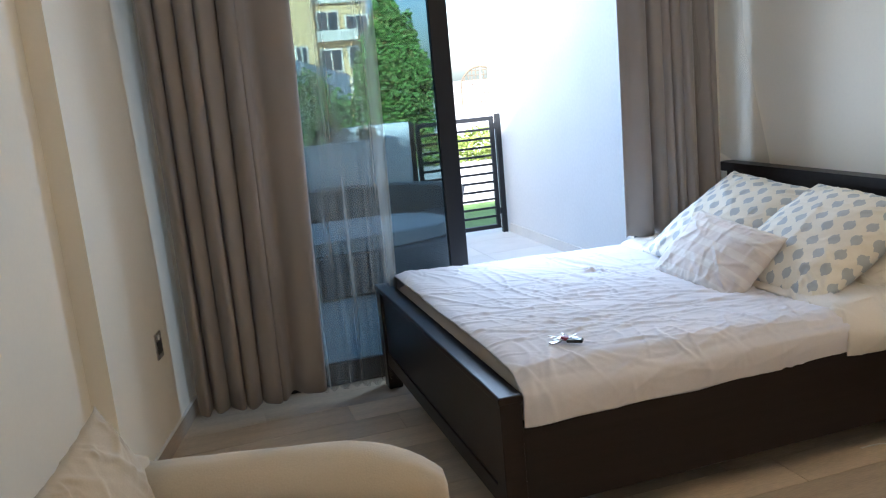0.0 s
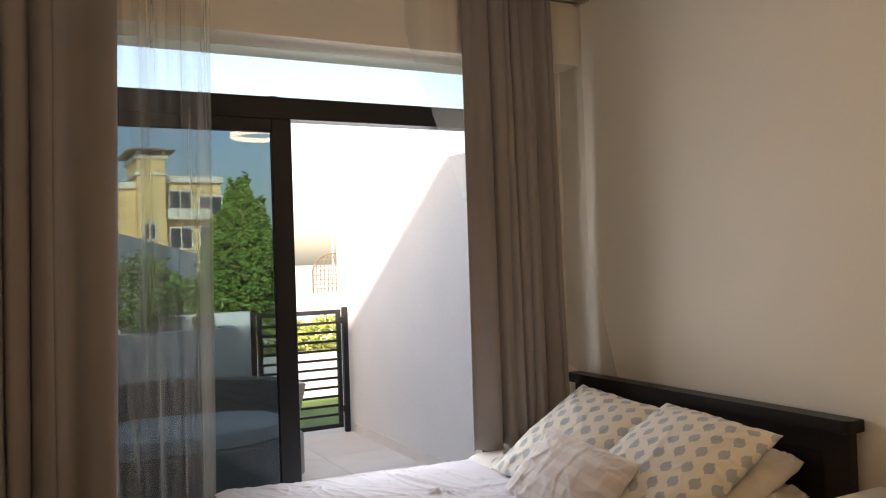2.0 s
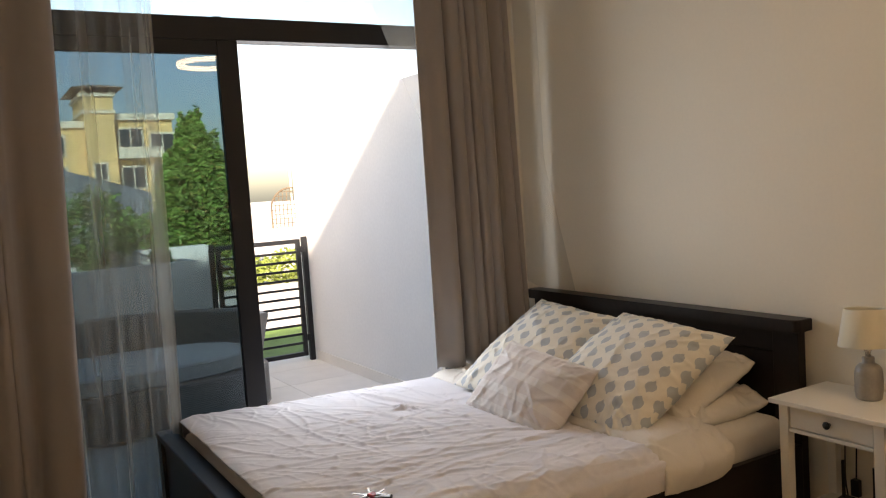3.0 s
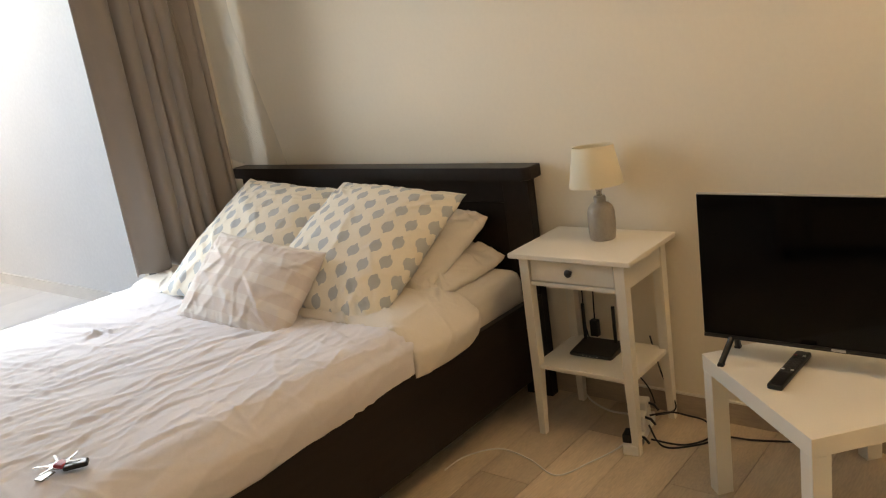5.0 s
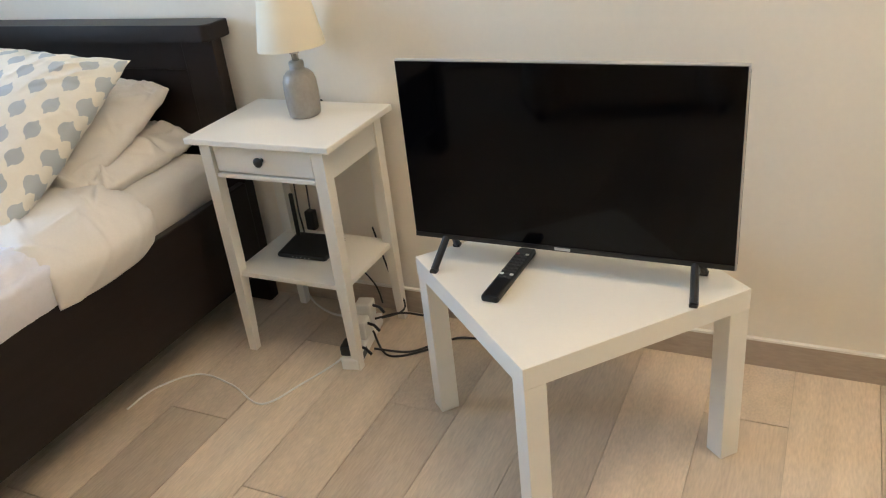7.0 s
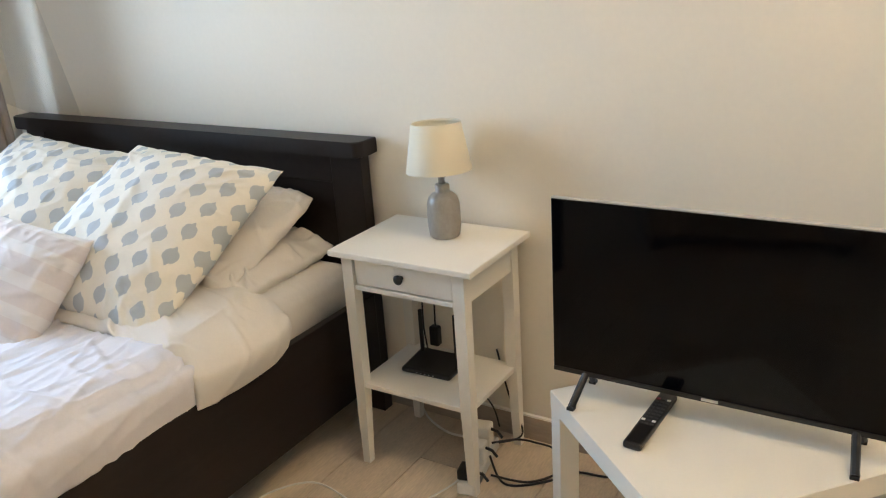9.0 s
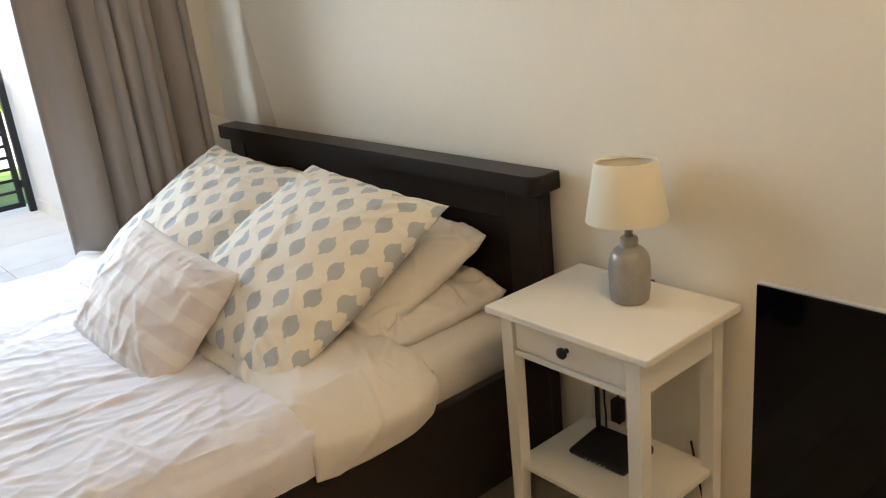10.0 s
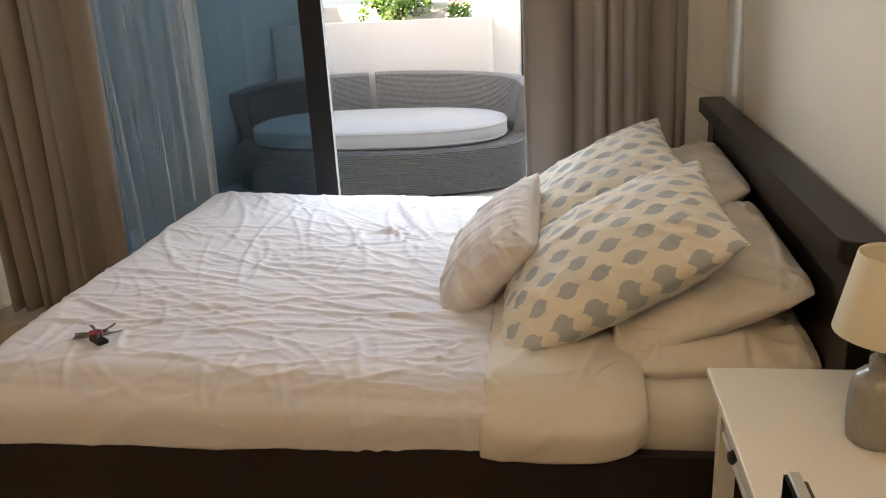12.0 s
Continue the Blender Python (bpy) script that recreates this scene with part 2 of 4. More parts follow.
def tube(points, radius, seg=8, caps=True):
    """A round bar swept along points."""
    bm = bmesh.new()
    pts = [Vector(p) for p in points]
    rings = []
    for i, p in enumerate(pts):
        d = (pts[min(i + 1, len(pts) - 1)] - pts[max(i - 1, 0)]).normalized()
        side = d.cross(Vector((0, 0, 1)))
        if side.length < 1e-3:
            side = d.cross(Vector((1, 0, 0)))
        side.normalize()
        up = side.cross(d)
        rings.append([bm.verts.new(p + radius * (math.cos(a) * side + math.sin(a) * up)) for a in (2 * math.pi * k / seg for k in range(seg))])
    for a, b in zip(rings, rings[1:]):
        for k in range(seg):
            bm.faces.new((a[k], a[(k + 1) % seg], b[(k + 1) % seg], b[k]))
    if caps:
        bm.faces.new(rings[0][::-1])
        bm.faces.new(rings[-1])
    return bm


def smooth_line(points, n=12):
    """Catmull-Rom through the points."""
    p = [Vector(q) for q in points]
    p = [p[0]] + p + [p[-1]]
    out = []
    for i in range(1, len(p) - 2):
        for k in range(n):
            t = k / n
            a, b, c, d = p[i - 1], p[i], p[i + 1], p[i + 2]
            out.append(0.5 * ((2 * b) + (c - a) * t + (2 * a - 5 * b + 4 * c - d) * t * t + (3 * b - a - 3 * c + d) * t ** 3))
    out.append(p[-2])
    return out


def mesh_from(bm, name, material, smooth=False):
    me = bpy.data.meshes.new(name)
    bmesh.ops.recalc_face_normals(bm, faces=bm.faces)
    bm.to_mesh(me)
    bm.free()
    me.materials.append(material)
    if smooth:
        for f in me.polygons:
            f.use_smooth = True
    return me


def part(name, bm, material, parent, label="", smooth=False, m=None):
    ob = new(name, mesh_from(bm, name, material, smooth))
    ob.parent = parent
    if m is not None:
        ob.matrix_basis = m
    if label:
        tagged(ob, label)
    return ob


def single(name, bm, material, label, category, kind="", smooth=False, m=None, group=""):
    ob = new(name, mesh_from(bm, name, material, smooth))
    if m is not None:
        ob.matrix_basis = m
    return tagged(ob, label, category, group, kind)


def thing(name, m, label, category, kind="", group=""):
    ob = new(name)
    ob.empty_display_size = 0.1
    ob.matrix_basis = m
    return tagged(ob, label, category, group, kind)


# ---- structure ----
CEIL = 3.22
DOOR_Y = -0.04
WALL_IN, WALL_OUT = -0.07, 0.16
SLANT = 0.25
CORNER = (-3.175, WALL_IN)
BACK_Y = -5.4


def slant_x(y):
    return CORNER[0] + SLANT * (y - CORNER[1])


def prism(corners, z0, z1):
    """An upright block over a plan outline."""
    bm = bmesh.new()
    low = [bm.verts.new((x, y, z0)) for x, y in corners]
    top = [bm.verts.new((x, y, z1)) for x, y in corners]
    bm.faces.new(low[::-1])
    bm.faces.new(top)
    for i in range(len(corners)):
        j = (i + 1) % len(corners)
        bm.faces.new((low[i], low[j], top[j], top[i]))
    return bm


single("wall_headboard", boxes((0, BACK_Y, -0.1, 0.2, WALL_IN, CEIL)), M_WALL, "cream painted plaster bedroom wall", "wall", "structure")
STEP_Y, STEP = -1.08, 0.085
single("wall_slanted", prism([(CORNER[0], WALL_IN), (slant_x(STEP_Y), STEP_Y), (slant_x(STEP_Y) - STEP, STEP_Y + SLANT * STEP), (slant_x(BACK_Y) - STEP, BACK_Y), (slant_x(BACK_Y) - 0.3, BACK_Y), (CORNER[0] - 0.25, WALL_IN)], -0.1, CEIL), M_WALL,
       "cream painted plaster wall at a slant, with a shallow step", "wall", "structure")
single("wall_back", boxes((slant_x(BACK_Y) - 0.3, BACK_Y - 0.2, -0.1, 0.2, BACK_Y, CEIL)), M_WALL, "cream painted plaster wall behind", "wall", "structure")
OPEN_L, OPEN_R, OPEN_TOP = -2.86, -0.50, 2.685
TRANS0, TRANS1 = 2.326, 2.434
single("wall_window", boxes((CORNER[0] - 1.2, WALL_IN, -0.1, OPEN_L, WALL_OUT, 2.98), (OPEN_R, WALL_IN, -0.1, -0.0005, WALL_OUT, 2.98),
                            (OPEN_L, WALL_IN, OPEN_TOP, OPEN_R, WALL_OUT, 2.98), (CORNER[0] - 0.22, -0.27, OPEN_TOP, -0.0005, WALL_IN, CEIL)), M_WALL, "cream painted wall round the terrace door", "wall", "structure")
single("ceiling", prism([(0.2, BACK_Y - 0.2), (0.2, WALL_IN), (CORNER[0] - 0.3, WALL_IN), (slant_x(BACK_Y) - 0.3, BACK_Y - 0.2)], CEIL, CEIL + 0.1), M_CEIL,
       "plain white painted ceiling", "ceiling", "structure")
floor = single("floor", prism([(0.1, BACK_Y), (0.1, WALL_OUT), (CORNER[0] - 0.1, WALL_OUT), (slant_x(BACK_Y) - 0.1, BACK_Y)], -0.1, -0.004), M_GROUT,
               "light brown wood-look plank tile floor", "floor", "structure")
base = thing("baseboard", pose(0, 0, 0), "brown tile baseboard with a white cap line", "baseboard", "structure")
part("board", boxes((-0.012, BACK_Y, 0, -0.0005, WALL_IN, 0.08)), M_SKIRT, base)
part("cap", boxes((-0.012, BACK_Y, 0.08, -0.0005, WALL_IN, 0.086)), M_WHITE_TRIM, base)
for z0, z1, name, m in ((0, 0.08, "board", M_SKIRT), (0.08, 0.086, "cap", M_WHITE_TRIM)):
    part(name, prism([(CORNER[0] + 0.001, WALL_IN), (CORNER[0] + 0.013, WALL_IN), (slant_x(STEP_Y) + 0.013, STEP_Y), (slant_x(STEP_Y) + 0.001, STEP_Y)], z0, z1), m, base)
    part(name, prism([(slant_x(STEP_Y) - STEP + 0.001, STEP_Y), (slant_x(STEP_Y) - STEP + 0.013, STEP_Y), (slant_x(BACK_Y) - STEP + 0.013, BACK_Y), (slant_x(BACK_Y) - STEP + 0.001, BACK_Y)], z0, z1), m, base)
part("board", boxes((CORNER[0] + 0.014, WALL_IN - 0.012, 0, OPEN_L, WALL_IN - 0.0005, 0.08)), M_SKIRT, base)

# the terrace door: fixed pane, slid pane, fanlight
door = thing("sliding_door", pose(0, 0, 0), "anthracite aluminium sliding terrace door with tinted glass, slid open", "door", "structure")
Y0, Y1 = DOOR_Y - 0.045, DOOR_Y + 0.055
part("jamb", boxes((OPEN_L + 0.001, Y0, 0.0, OPEN_L + 0.06, Y1, OPEN_TOP - 0.001), bevel=0.003), M_ALU, door)
part("jamb", boxes((OPEN_R - 0.06, Y0, 0.0, OPEN_R - 0.001, Y1, OPEN_TOP - 0.001), bevel=0.003), M_ALU, door)
part("transom", boxes((OPEN_L + 0.06, Y0, TRANS0, OPEN_R - 0.06, Y1, TRANS1), bevel=0.003), M_ALU, door)
part("threshold", boxes((OPEN_L + 0.06, Y0, 0.0, OPEN_R - 0.06, Y1, 0.02), bevel=0.003), M_ALU, door)
sash = part("slid_panel", boxes((-1.745, DOOR_Y - 0.04, 0.02, -1.645, DOOR_Y - 0.002, TRANS0), bevel=0.003), M_ALU, door)
part("stile", boxes((OPEN_L + 0.06, DOOR_Y - 0.04, 0.02, OPEN_L + 0.13, DOOR_Y - 0.002, TRANS0), bevel=0.003), M_ALU, sash)
part("rail", boxes((OPEN_L + 0.13, DOOR_Y - 0.04, TRANS0 - 0.065, -1.745, DOOR_Y - 0.002, TRANS0), bevel=0.003), M_ALU, sash)
part("rail", boxes((OPEN_L + 0.13, DOOR_Y - 0.04, 0.02, -1.745, DOOR_Y - 0.002, 0.12), bevel=0.003), M_ALU, sash)
pane = part("pane", boxes((OPEN_L + 0.13, DOOR_Y - 0.024, 0.12, -1.745, DOOR_Y - 0.018, TRANS0 - 0.065)), M_TINT, sash, "blue-green tinted glass")
pane.visible_shadow = False
pane = part("fanlight", boxes((OPEN_L + 0.06, DOOR_Y + 0.005, TRANS1, OPEN_R - 0.06, DOOR_Y + 0.011, OPEN_TOP)), M_CLEAR, door, "clear glass fanlight")
pane.visible_shadow = False
part("mullion", boxes((-1.74, DOOR_Y - 0.003, 2.434, -1.70, DOOR_Y + 0.004, 2.446)), M_ALU, door)
part("pull_handle", tube(smooth_line([(-0.555, -0.06, 1.185), (-0.61, -0.066, 1.19), (-0.642, -0.068, 1.16), (-0.646, -0.068, 0.92), (-0.642, -0.068, 0.67), (-0.61, -0.066, 0.64), (-0.555, -0.06, 0.645)], 8), 0.008, 8), M_ALU, door, "long bow handle beside the jamb", smooth=True)


def folds(x0, x1, y, z0, z1, count, depth, seed, gather=0.0, flare=0.0, rows=26, per=12, sweep=None, flat="", pull=0.0):
    """A hanging cloth with uneven folds; sweep(z) gives (left, right) edges."""
    rnd = random.Random(seed)
    phase = [rnd.uniform(0.4, 1.7) for _ in range(count)]
    amp = [rnd.uniform(0.45, 1.2) for _ in range(count + 1)]
    if flat == "last":
        phase[-1], amp[-1], amp[-2] = 2.6, 0.35, 0.6
    if flat == "first":
        phase[0], amp[0], amp[1] = 2.6, 0.3, 0.6
    cum = [0]
    for p in phase:
        cum.append(cum[-1] + p)
    bm = bmesh.new()
    n = count * per
    grid = []
    for j in range(rows + 1):
        z = z0 + (z1 - z0) * j / rows
        a, b = sweep(z) if sweep else (x0, x1)
        row = []
        for i in range(n + 1):
            k = min(i // per, count - 1)
            f = i / per - k
            u = (cum[k] + f * phase[k]) / cum[-1]
            s = math.sin(2 * math.pi * f)
            s = math.copysign(abs(s) ** 0.75, s) + 0.25 * math.sin(4 * math.pi * f + 3 * k + z * 0.7)
            am = amp[k] * (1 - f) + amp[k + 1] * f
            slow = noise.noise(Vector((u * 5 + seed, z * 0.6, seed * 1.7)))
            d = depth * am * (0.62 + 0.45 * (z1 - z) / (z1 - z0)) * s
            x = a + (b - a) * u + (0.35 * depth * math.cos(2 * math.pi * f) * am + 0.012 * slow) * min(1.0, (b - a) / 0.2)
            row.append(bm.verts.new((x, y + d + 0.03 * slow + pull * max(0.05, min(1.1, (1.7 - z) / 0.8)) * max(0.0, (u - 0.35) / 0.65) ** 1.2, z + (0.006 * s if j == 0 else 0))))
        grid.append(row)
    for j in range(rows):
        for i in range(n):
            bm.faces.new((grid[j][i], grid[j][i + 1], grid[j + 1][i + 1], grid[j + 1][i]))
    return bm


def cloth(name, bm, material, label, category, thick):
    ob = single(name, bm, material, label, category, smooth=True)
    if thick:
        so = ob.modifiers.new("thickness", "SOLIDIFY")
        so.thickness = thick
    return ob


cloth("curtain", folds(-3.1, -2.5, -0.37, 0.10, 3.03, 7, 0.058, 3, flat="last", sweep=lambda z: (-3.16, -2.545 + 0.026 * z)), M_CURTAIN,
      "heavy taupe curtain gathered beside the terrace door, ending above the floor", "curtain", 0.004)
cloth("curtain", folds(-0.8, -0.2, -0.305, 0.605, 3.03, 8, 0.05, 8, flat="first", sweep=lambda z: (-0.797 + 0.002 * z, -0.17 - 0.02 * z)), M_CURTAIN,
      "heavy taupe curtain hanging down onto the bed corner", "curtain", 0.004)
cloth("sheer_curtain", folds(-2.6, -2.1, -0.30, 0.06, 3.02, 9, 0.022, 5, per=14, sweep=lambda z: (-2.58, -2.125 + 0.018 * z)), M_SHEER,
      "white translucent sheer curtain drawn aside over the glass", "sheer curtain", 0)
cloth("sheer_curtain", folds(-0.9, -0.1, -0.285, 0.88, 3.02, 5, 0.004, 6, per=12, pull=-0.24, sweep=lambda z: (-0.012 - 1.09 * max(0.0, min(1.0, (z - 0.95) / 1.8)) ** 0.55, -0.006)), M_SHEER_GATHERED,
      "white translucent sheer curtain swept back into the corner behind the headboard", "sheer curtain", 0)
rod = thing("curtain_rod", pose(0, 0, 0), "brushed steel double curtain rod high on the wall", "curtain rod")
part("rod", tube([(-3.16, -0.37, 3.05), (-0.01, -0.35, 3.05)], 0.012), M_STEEL, rod, smooth=True)
part("bracket", boxes((-0.03, -0.38, 3.02, -0.002, -0.27, 3.08), bevel=0.004), M_STEEL, rod)
part("rod", tube([(-3.16, -0.295, 3.03), (-0.01, -0.295, 3.03)], 0.008), M_STEEL, rod, smooth=True)

# ---- bed ----
BY0, BY1 = -1.965, -0.205
bed = thing("double_bed", pose(0, 0, 0), "dark-stained wooden double bed with a panelled headboard", "bed")
hb = part("headboard", boxes((-0.072, BY0 + 0.14, 0.80, -0.03, BY1 - 0.14, 0.895), bevel=0.003), M_WENGE, bed)
for y in (BY0 + 0.02, BY1 - 0.14):
    part("post", boxes((-0.075, y, 0.0, -0.03, y + 0.12, 0.895), bevel=0.003), M_WENGE, hb)
part("lower_rail", boxes((-0.072, BY0 + 0.14, 0.25, -0.03, BY1 - 0.14, 0.36), bevel=0.003), M_WENGE, hb)
part("panel", boxes((-0.058, BY0 + 0.145, 0.36, -0.04, BY1 - 0.145, 0.80)), M_WENGE, hb)
CAP_R = 0.03
cap = [(-0.018, BY0 - 0.005), (-0.018, BY1 + 0.005)]
cap += [(-0.115 + CAP_R - CAP_R * math.sin(k * math.pi / 12), BY1 + 0.005 - CAP_R + CAP_R * math.cos(k * math.pi / 12)) for k in range(7)]
cap += [(-0.115 + CAP_R - CAP_R * math.cos(k * math.pi / 12), BY0 - 0.005 + CAP_R - CAP_R * math.sin(k * math.pi / 12)) for k in range(7)]
bm = prism(cap, 0.895, 0.945)
bmesh.ops.bevel(bm, geom=[e for e in bm.edges if abs(e.verts[0].co.z - e.verts[1].co.z) < 1e-5], offset=0.005, segments=2, affect="EDGES", profile=0.5)
part("cap_rail", bm, M_WENGE, hb)
FX0, FX1 = -2.205, -2.130
fb = part("footboard", boxes((FX0 + 0.015, BY0 + 0.085, 0.15, FX1 - 0.015, BY1 - 0.085, 0.523), bevel=0.003), M_WENGE, bed)
part("cap_rail", boxes((FX0 - 0.005, BY0 - 0.005, 0.523, FX1 + 0.005, BY1 + 0.005, 0.550), bevel=0.006), M_WENGE, fb)
part("bottom_rail", boxes((FX0 + 0.008, BY0 + 0.085, 0.13, FX1 - 0.008, BY1 - 0.085, 0.2), bevel=0.003), M_WENGE, fb)
for y in (BY0, BY1 - 0.085):
    part("leg", boxes((FX0, y, 0.0, FX1, y + 0.085, 0.523), bevel=0.004), M_WENGE, bed)
for y in (BY0 + 0.015, BY1 - 0.045):
    part("side_rail", boxes((FX1, y, 0.13, -0.075, y + 0.03, 0.44), bevel=0.004), M_WENGE, bed)
part("slat_base", boxes((FX1, BY0 + 0.05, 0.26, -0.08, BY1 - 0.05, 0.30)), M_WENGE, bed)
bm = boxes((FX1 + 0.015, BY0 + 0.075, 0.30, -0.085, BY1 - 0.06, 0.55), bevel=0.05)
mattress = single("mattress", bm, M_LINEN2, "white sheeted mattress lying in the bed frame", "mattress", smooth=True)


part("piping", tube([(FX1 + 0.06, BY0 + 0.076, 0.36), (-0.14, BY0 + 0.076, 0.36)], 0.004, 6), M_LINEN2, mattress, smooth=True)


def creases(x, y, count, seed, area, length, width, height, angle, spread):
    """Heights of many soft, slightly bent creases scattered over an area (x0, y0, x1, y1)."""
    rnd = random.Random(seed)
    out = np.zeros_like(x)
    for _ in range(count):
        cx, cy = rnd.uniform(area[0], area[2]), rnd.uniform(area[1], area[3])
        a = angle + rnd.gauss(0, spread)
        ln, wd, ht = rnd.uniform(*length), rnd.uniform(*width), rnd.uniform(*height)
        u = (x - cx) * math.cos(a) + (y - cy) * math.sin(a)
        v = (y - cy) * math.cos(a) - (x - cx) * math.sin(a)
        v = v - rnd.uniform(-0.45, 0.45) * u * u / max(ln, 0.05) * 0.6
        side = np.where(v > 0, 1.0, rnd.uniform(0.45, 0.9))
        out += ht * np.exp(-(u / ln) ** 2) * (np.exp(-(v / (wd * side)) ** 2) - 0.35 * np.exp(-((v + 1.8 * wd) / (1.5 * wd)) ** 2))
    return out


def draped(x0, x1, nx, ny, near, width, top, drop, roll, puff, seed, marks, sag=0.0, lift=0.0, curl=0.0, belly=0.0):
    """Bedding over the mattress: a creased top with both sides hanging; marks: crease sets."""
    total = width + 2 * drop
    s, x = np.meshgrid(np.linspace(0, total, ny + 1), np.linspace(x0, x1, nx + 1))
    y = near + np.clip(s - drop, 0, width)
    z = top - np.maximum(drop - s, 0) - np.maximum(s - drop - width, 0)
    e = np.minimum(s, total - s)
    r = np.clip(1 - np.abs(e - drop) / roll, 0, 1) ** 2
    sign = np.where(s < total / 2, 1.0, -1.0)
    z = z - 0.36 * roll * r
    y = y + 0.24 * roll * r * sign
    h = np.zeros_like(x)
    for m in marks:
        h += creases(x, s, *m)
    for i in range(nx + 1):
        for j in range(0, ny + 1):
            h[i, j] += 0.011 * noise.noise(Vector((x[i, j] * 2.4, s[i, j] * 2.4, seed))) + 0.0035 * noise.noise(Vector((x[i, j] * 9, s[i, j] * 9, seed + 3)))
    u = (x - x0) / (x1 - x0)
    h += puff * np.sqrt(np.clip(4 * u * (1 - u), 0, 1))
    h += lift * np.clip((-1.55 - x) / 0.5, 0, 1) - sag * np.clip((x + 1.45) / 0.55, 0, 1)
    ends = np.clip(np.minimum(u, 1 - u) * (x1 - x0) / 0.05, 0, 1)
    h -= 0.012 * (1 - ends) ** 2
    hang = np.clip((drop - e) / 0.05, 0, 1)
    z = z + h * (1 - hang)
    y = y - sign * (0.010 + 0.5 * h) * hang
    head = np.clip(1 - (x1 - x) / 0.13, 0, 1) ** 2
    low = np.clip((drop - e) / drop, 0, 1)
    z = z + curl * head * low
    y = y + sign * 0.6 * curl * head * np.clip((drop - e) / 0.03, 0, 1)
    y = y - sign * belly * np.sin(np.pi * np.clip((drop + 0.03 - e) / (drop + 0.03), 0, 1)) * np.clip(4 * u * (1 - u), 0, 1) ** 0.3
    bm = bmesh.new()
    grid = [[bm.verts.new((x[i, j], y[i, j], z[i, j] + (0.010 * noise.noise(Vector((x[i, j] * 5, 0, seed))) if j in (0, ny) else 0))) for j in range(ny + 1)] for i in range(nx + 1)]
    for i in range(nx):
        for j in range(ny):
            bm.faces.new((grid[i][j], grid[i + 1][j], grid[i + 1][j + 1], grid[i][j + 1]))
    return bm


AREA = (-2.12, 0.0, -0.8, 2.04)
quilt = cloth("duvet", draped(-2.124, -0.80, 240, 300, -1.945, 1.70, 0.598, 0.17, 0.10, 0.0, 1, [
    (46, 1, (-2.10, 0.95, -1.0, 2.04), (0.14, 0.40), (0.010, 0.018), (0.0022, 0.0046), -1.25, 0.22),
    (64, 2, (-2.10, 0.45, -0.8, 1.35), (0.18, 0.48), (0.008, 0.014), (0.0017, 0.0037), -0.22, 0.26),
    (60, 3, (-2.10, 0.0, -0.8, 0.75), (0.15, 0.40), (0.007, 0.013), (0.0019, 0.0043), 0.14, 0.28),
    (170, 4, AREA, (0.05, 0.18), (0.005, 0.009), (0.0008, 0.0025), -0.4, 0.5),
    (50, 7, AREA, (0.04, 0.12), (0.005, 0.009), (0.001, 0.003), 0.8, 0.5),
    (14, 9, (-1.27, 1.25, -1.18, 1.38), (0.03, 0.07), (0.006, 0.011), (0.004, 0.009), 0.4, 0.9),
    (40, 8, (-2.1, 0.0, -0.8, 0.40), (0.06, 0.18), (0.009, 0.018), (0.0022, 0.0055), 1.5, 0.35)], sag=0.02, lift=0.018, belly=0.022),
    M_LINEN, "creased white cotton duvet spread over the mattress", "duvet", 0.006)
FOLD_AREA = (-0.84, 0.0, -0.47, 2.08)
fold = part("turned_back_end", draped(-0.84, -0.465, 80, 330, -1.950, 1.71, 0.584, 0.157, 0.12, 0.022, 4, [
    (48, 5, FOLD_AREA, (0.06, 0.18), (0.010, 0.018), (0.004, 0.010), 1.1, 0.5),
    (90, 6, FOLD_AREA, (0.03, 0.10), (0.005, 0.010), (0.0015, 0.004), 1.4, 0.6)], curl=0.035, belly=0.03), M_LINEN2, quilt, "plump turned-back end", smooth=True)
so = fold.modifiers.new("thickness", "SOLIDIFY")
so.thickness = 0.006


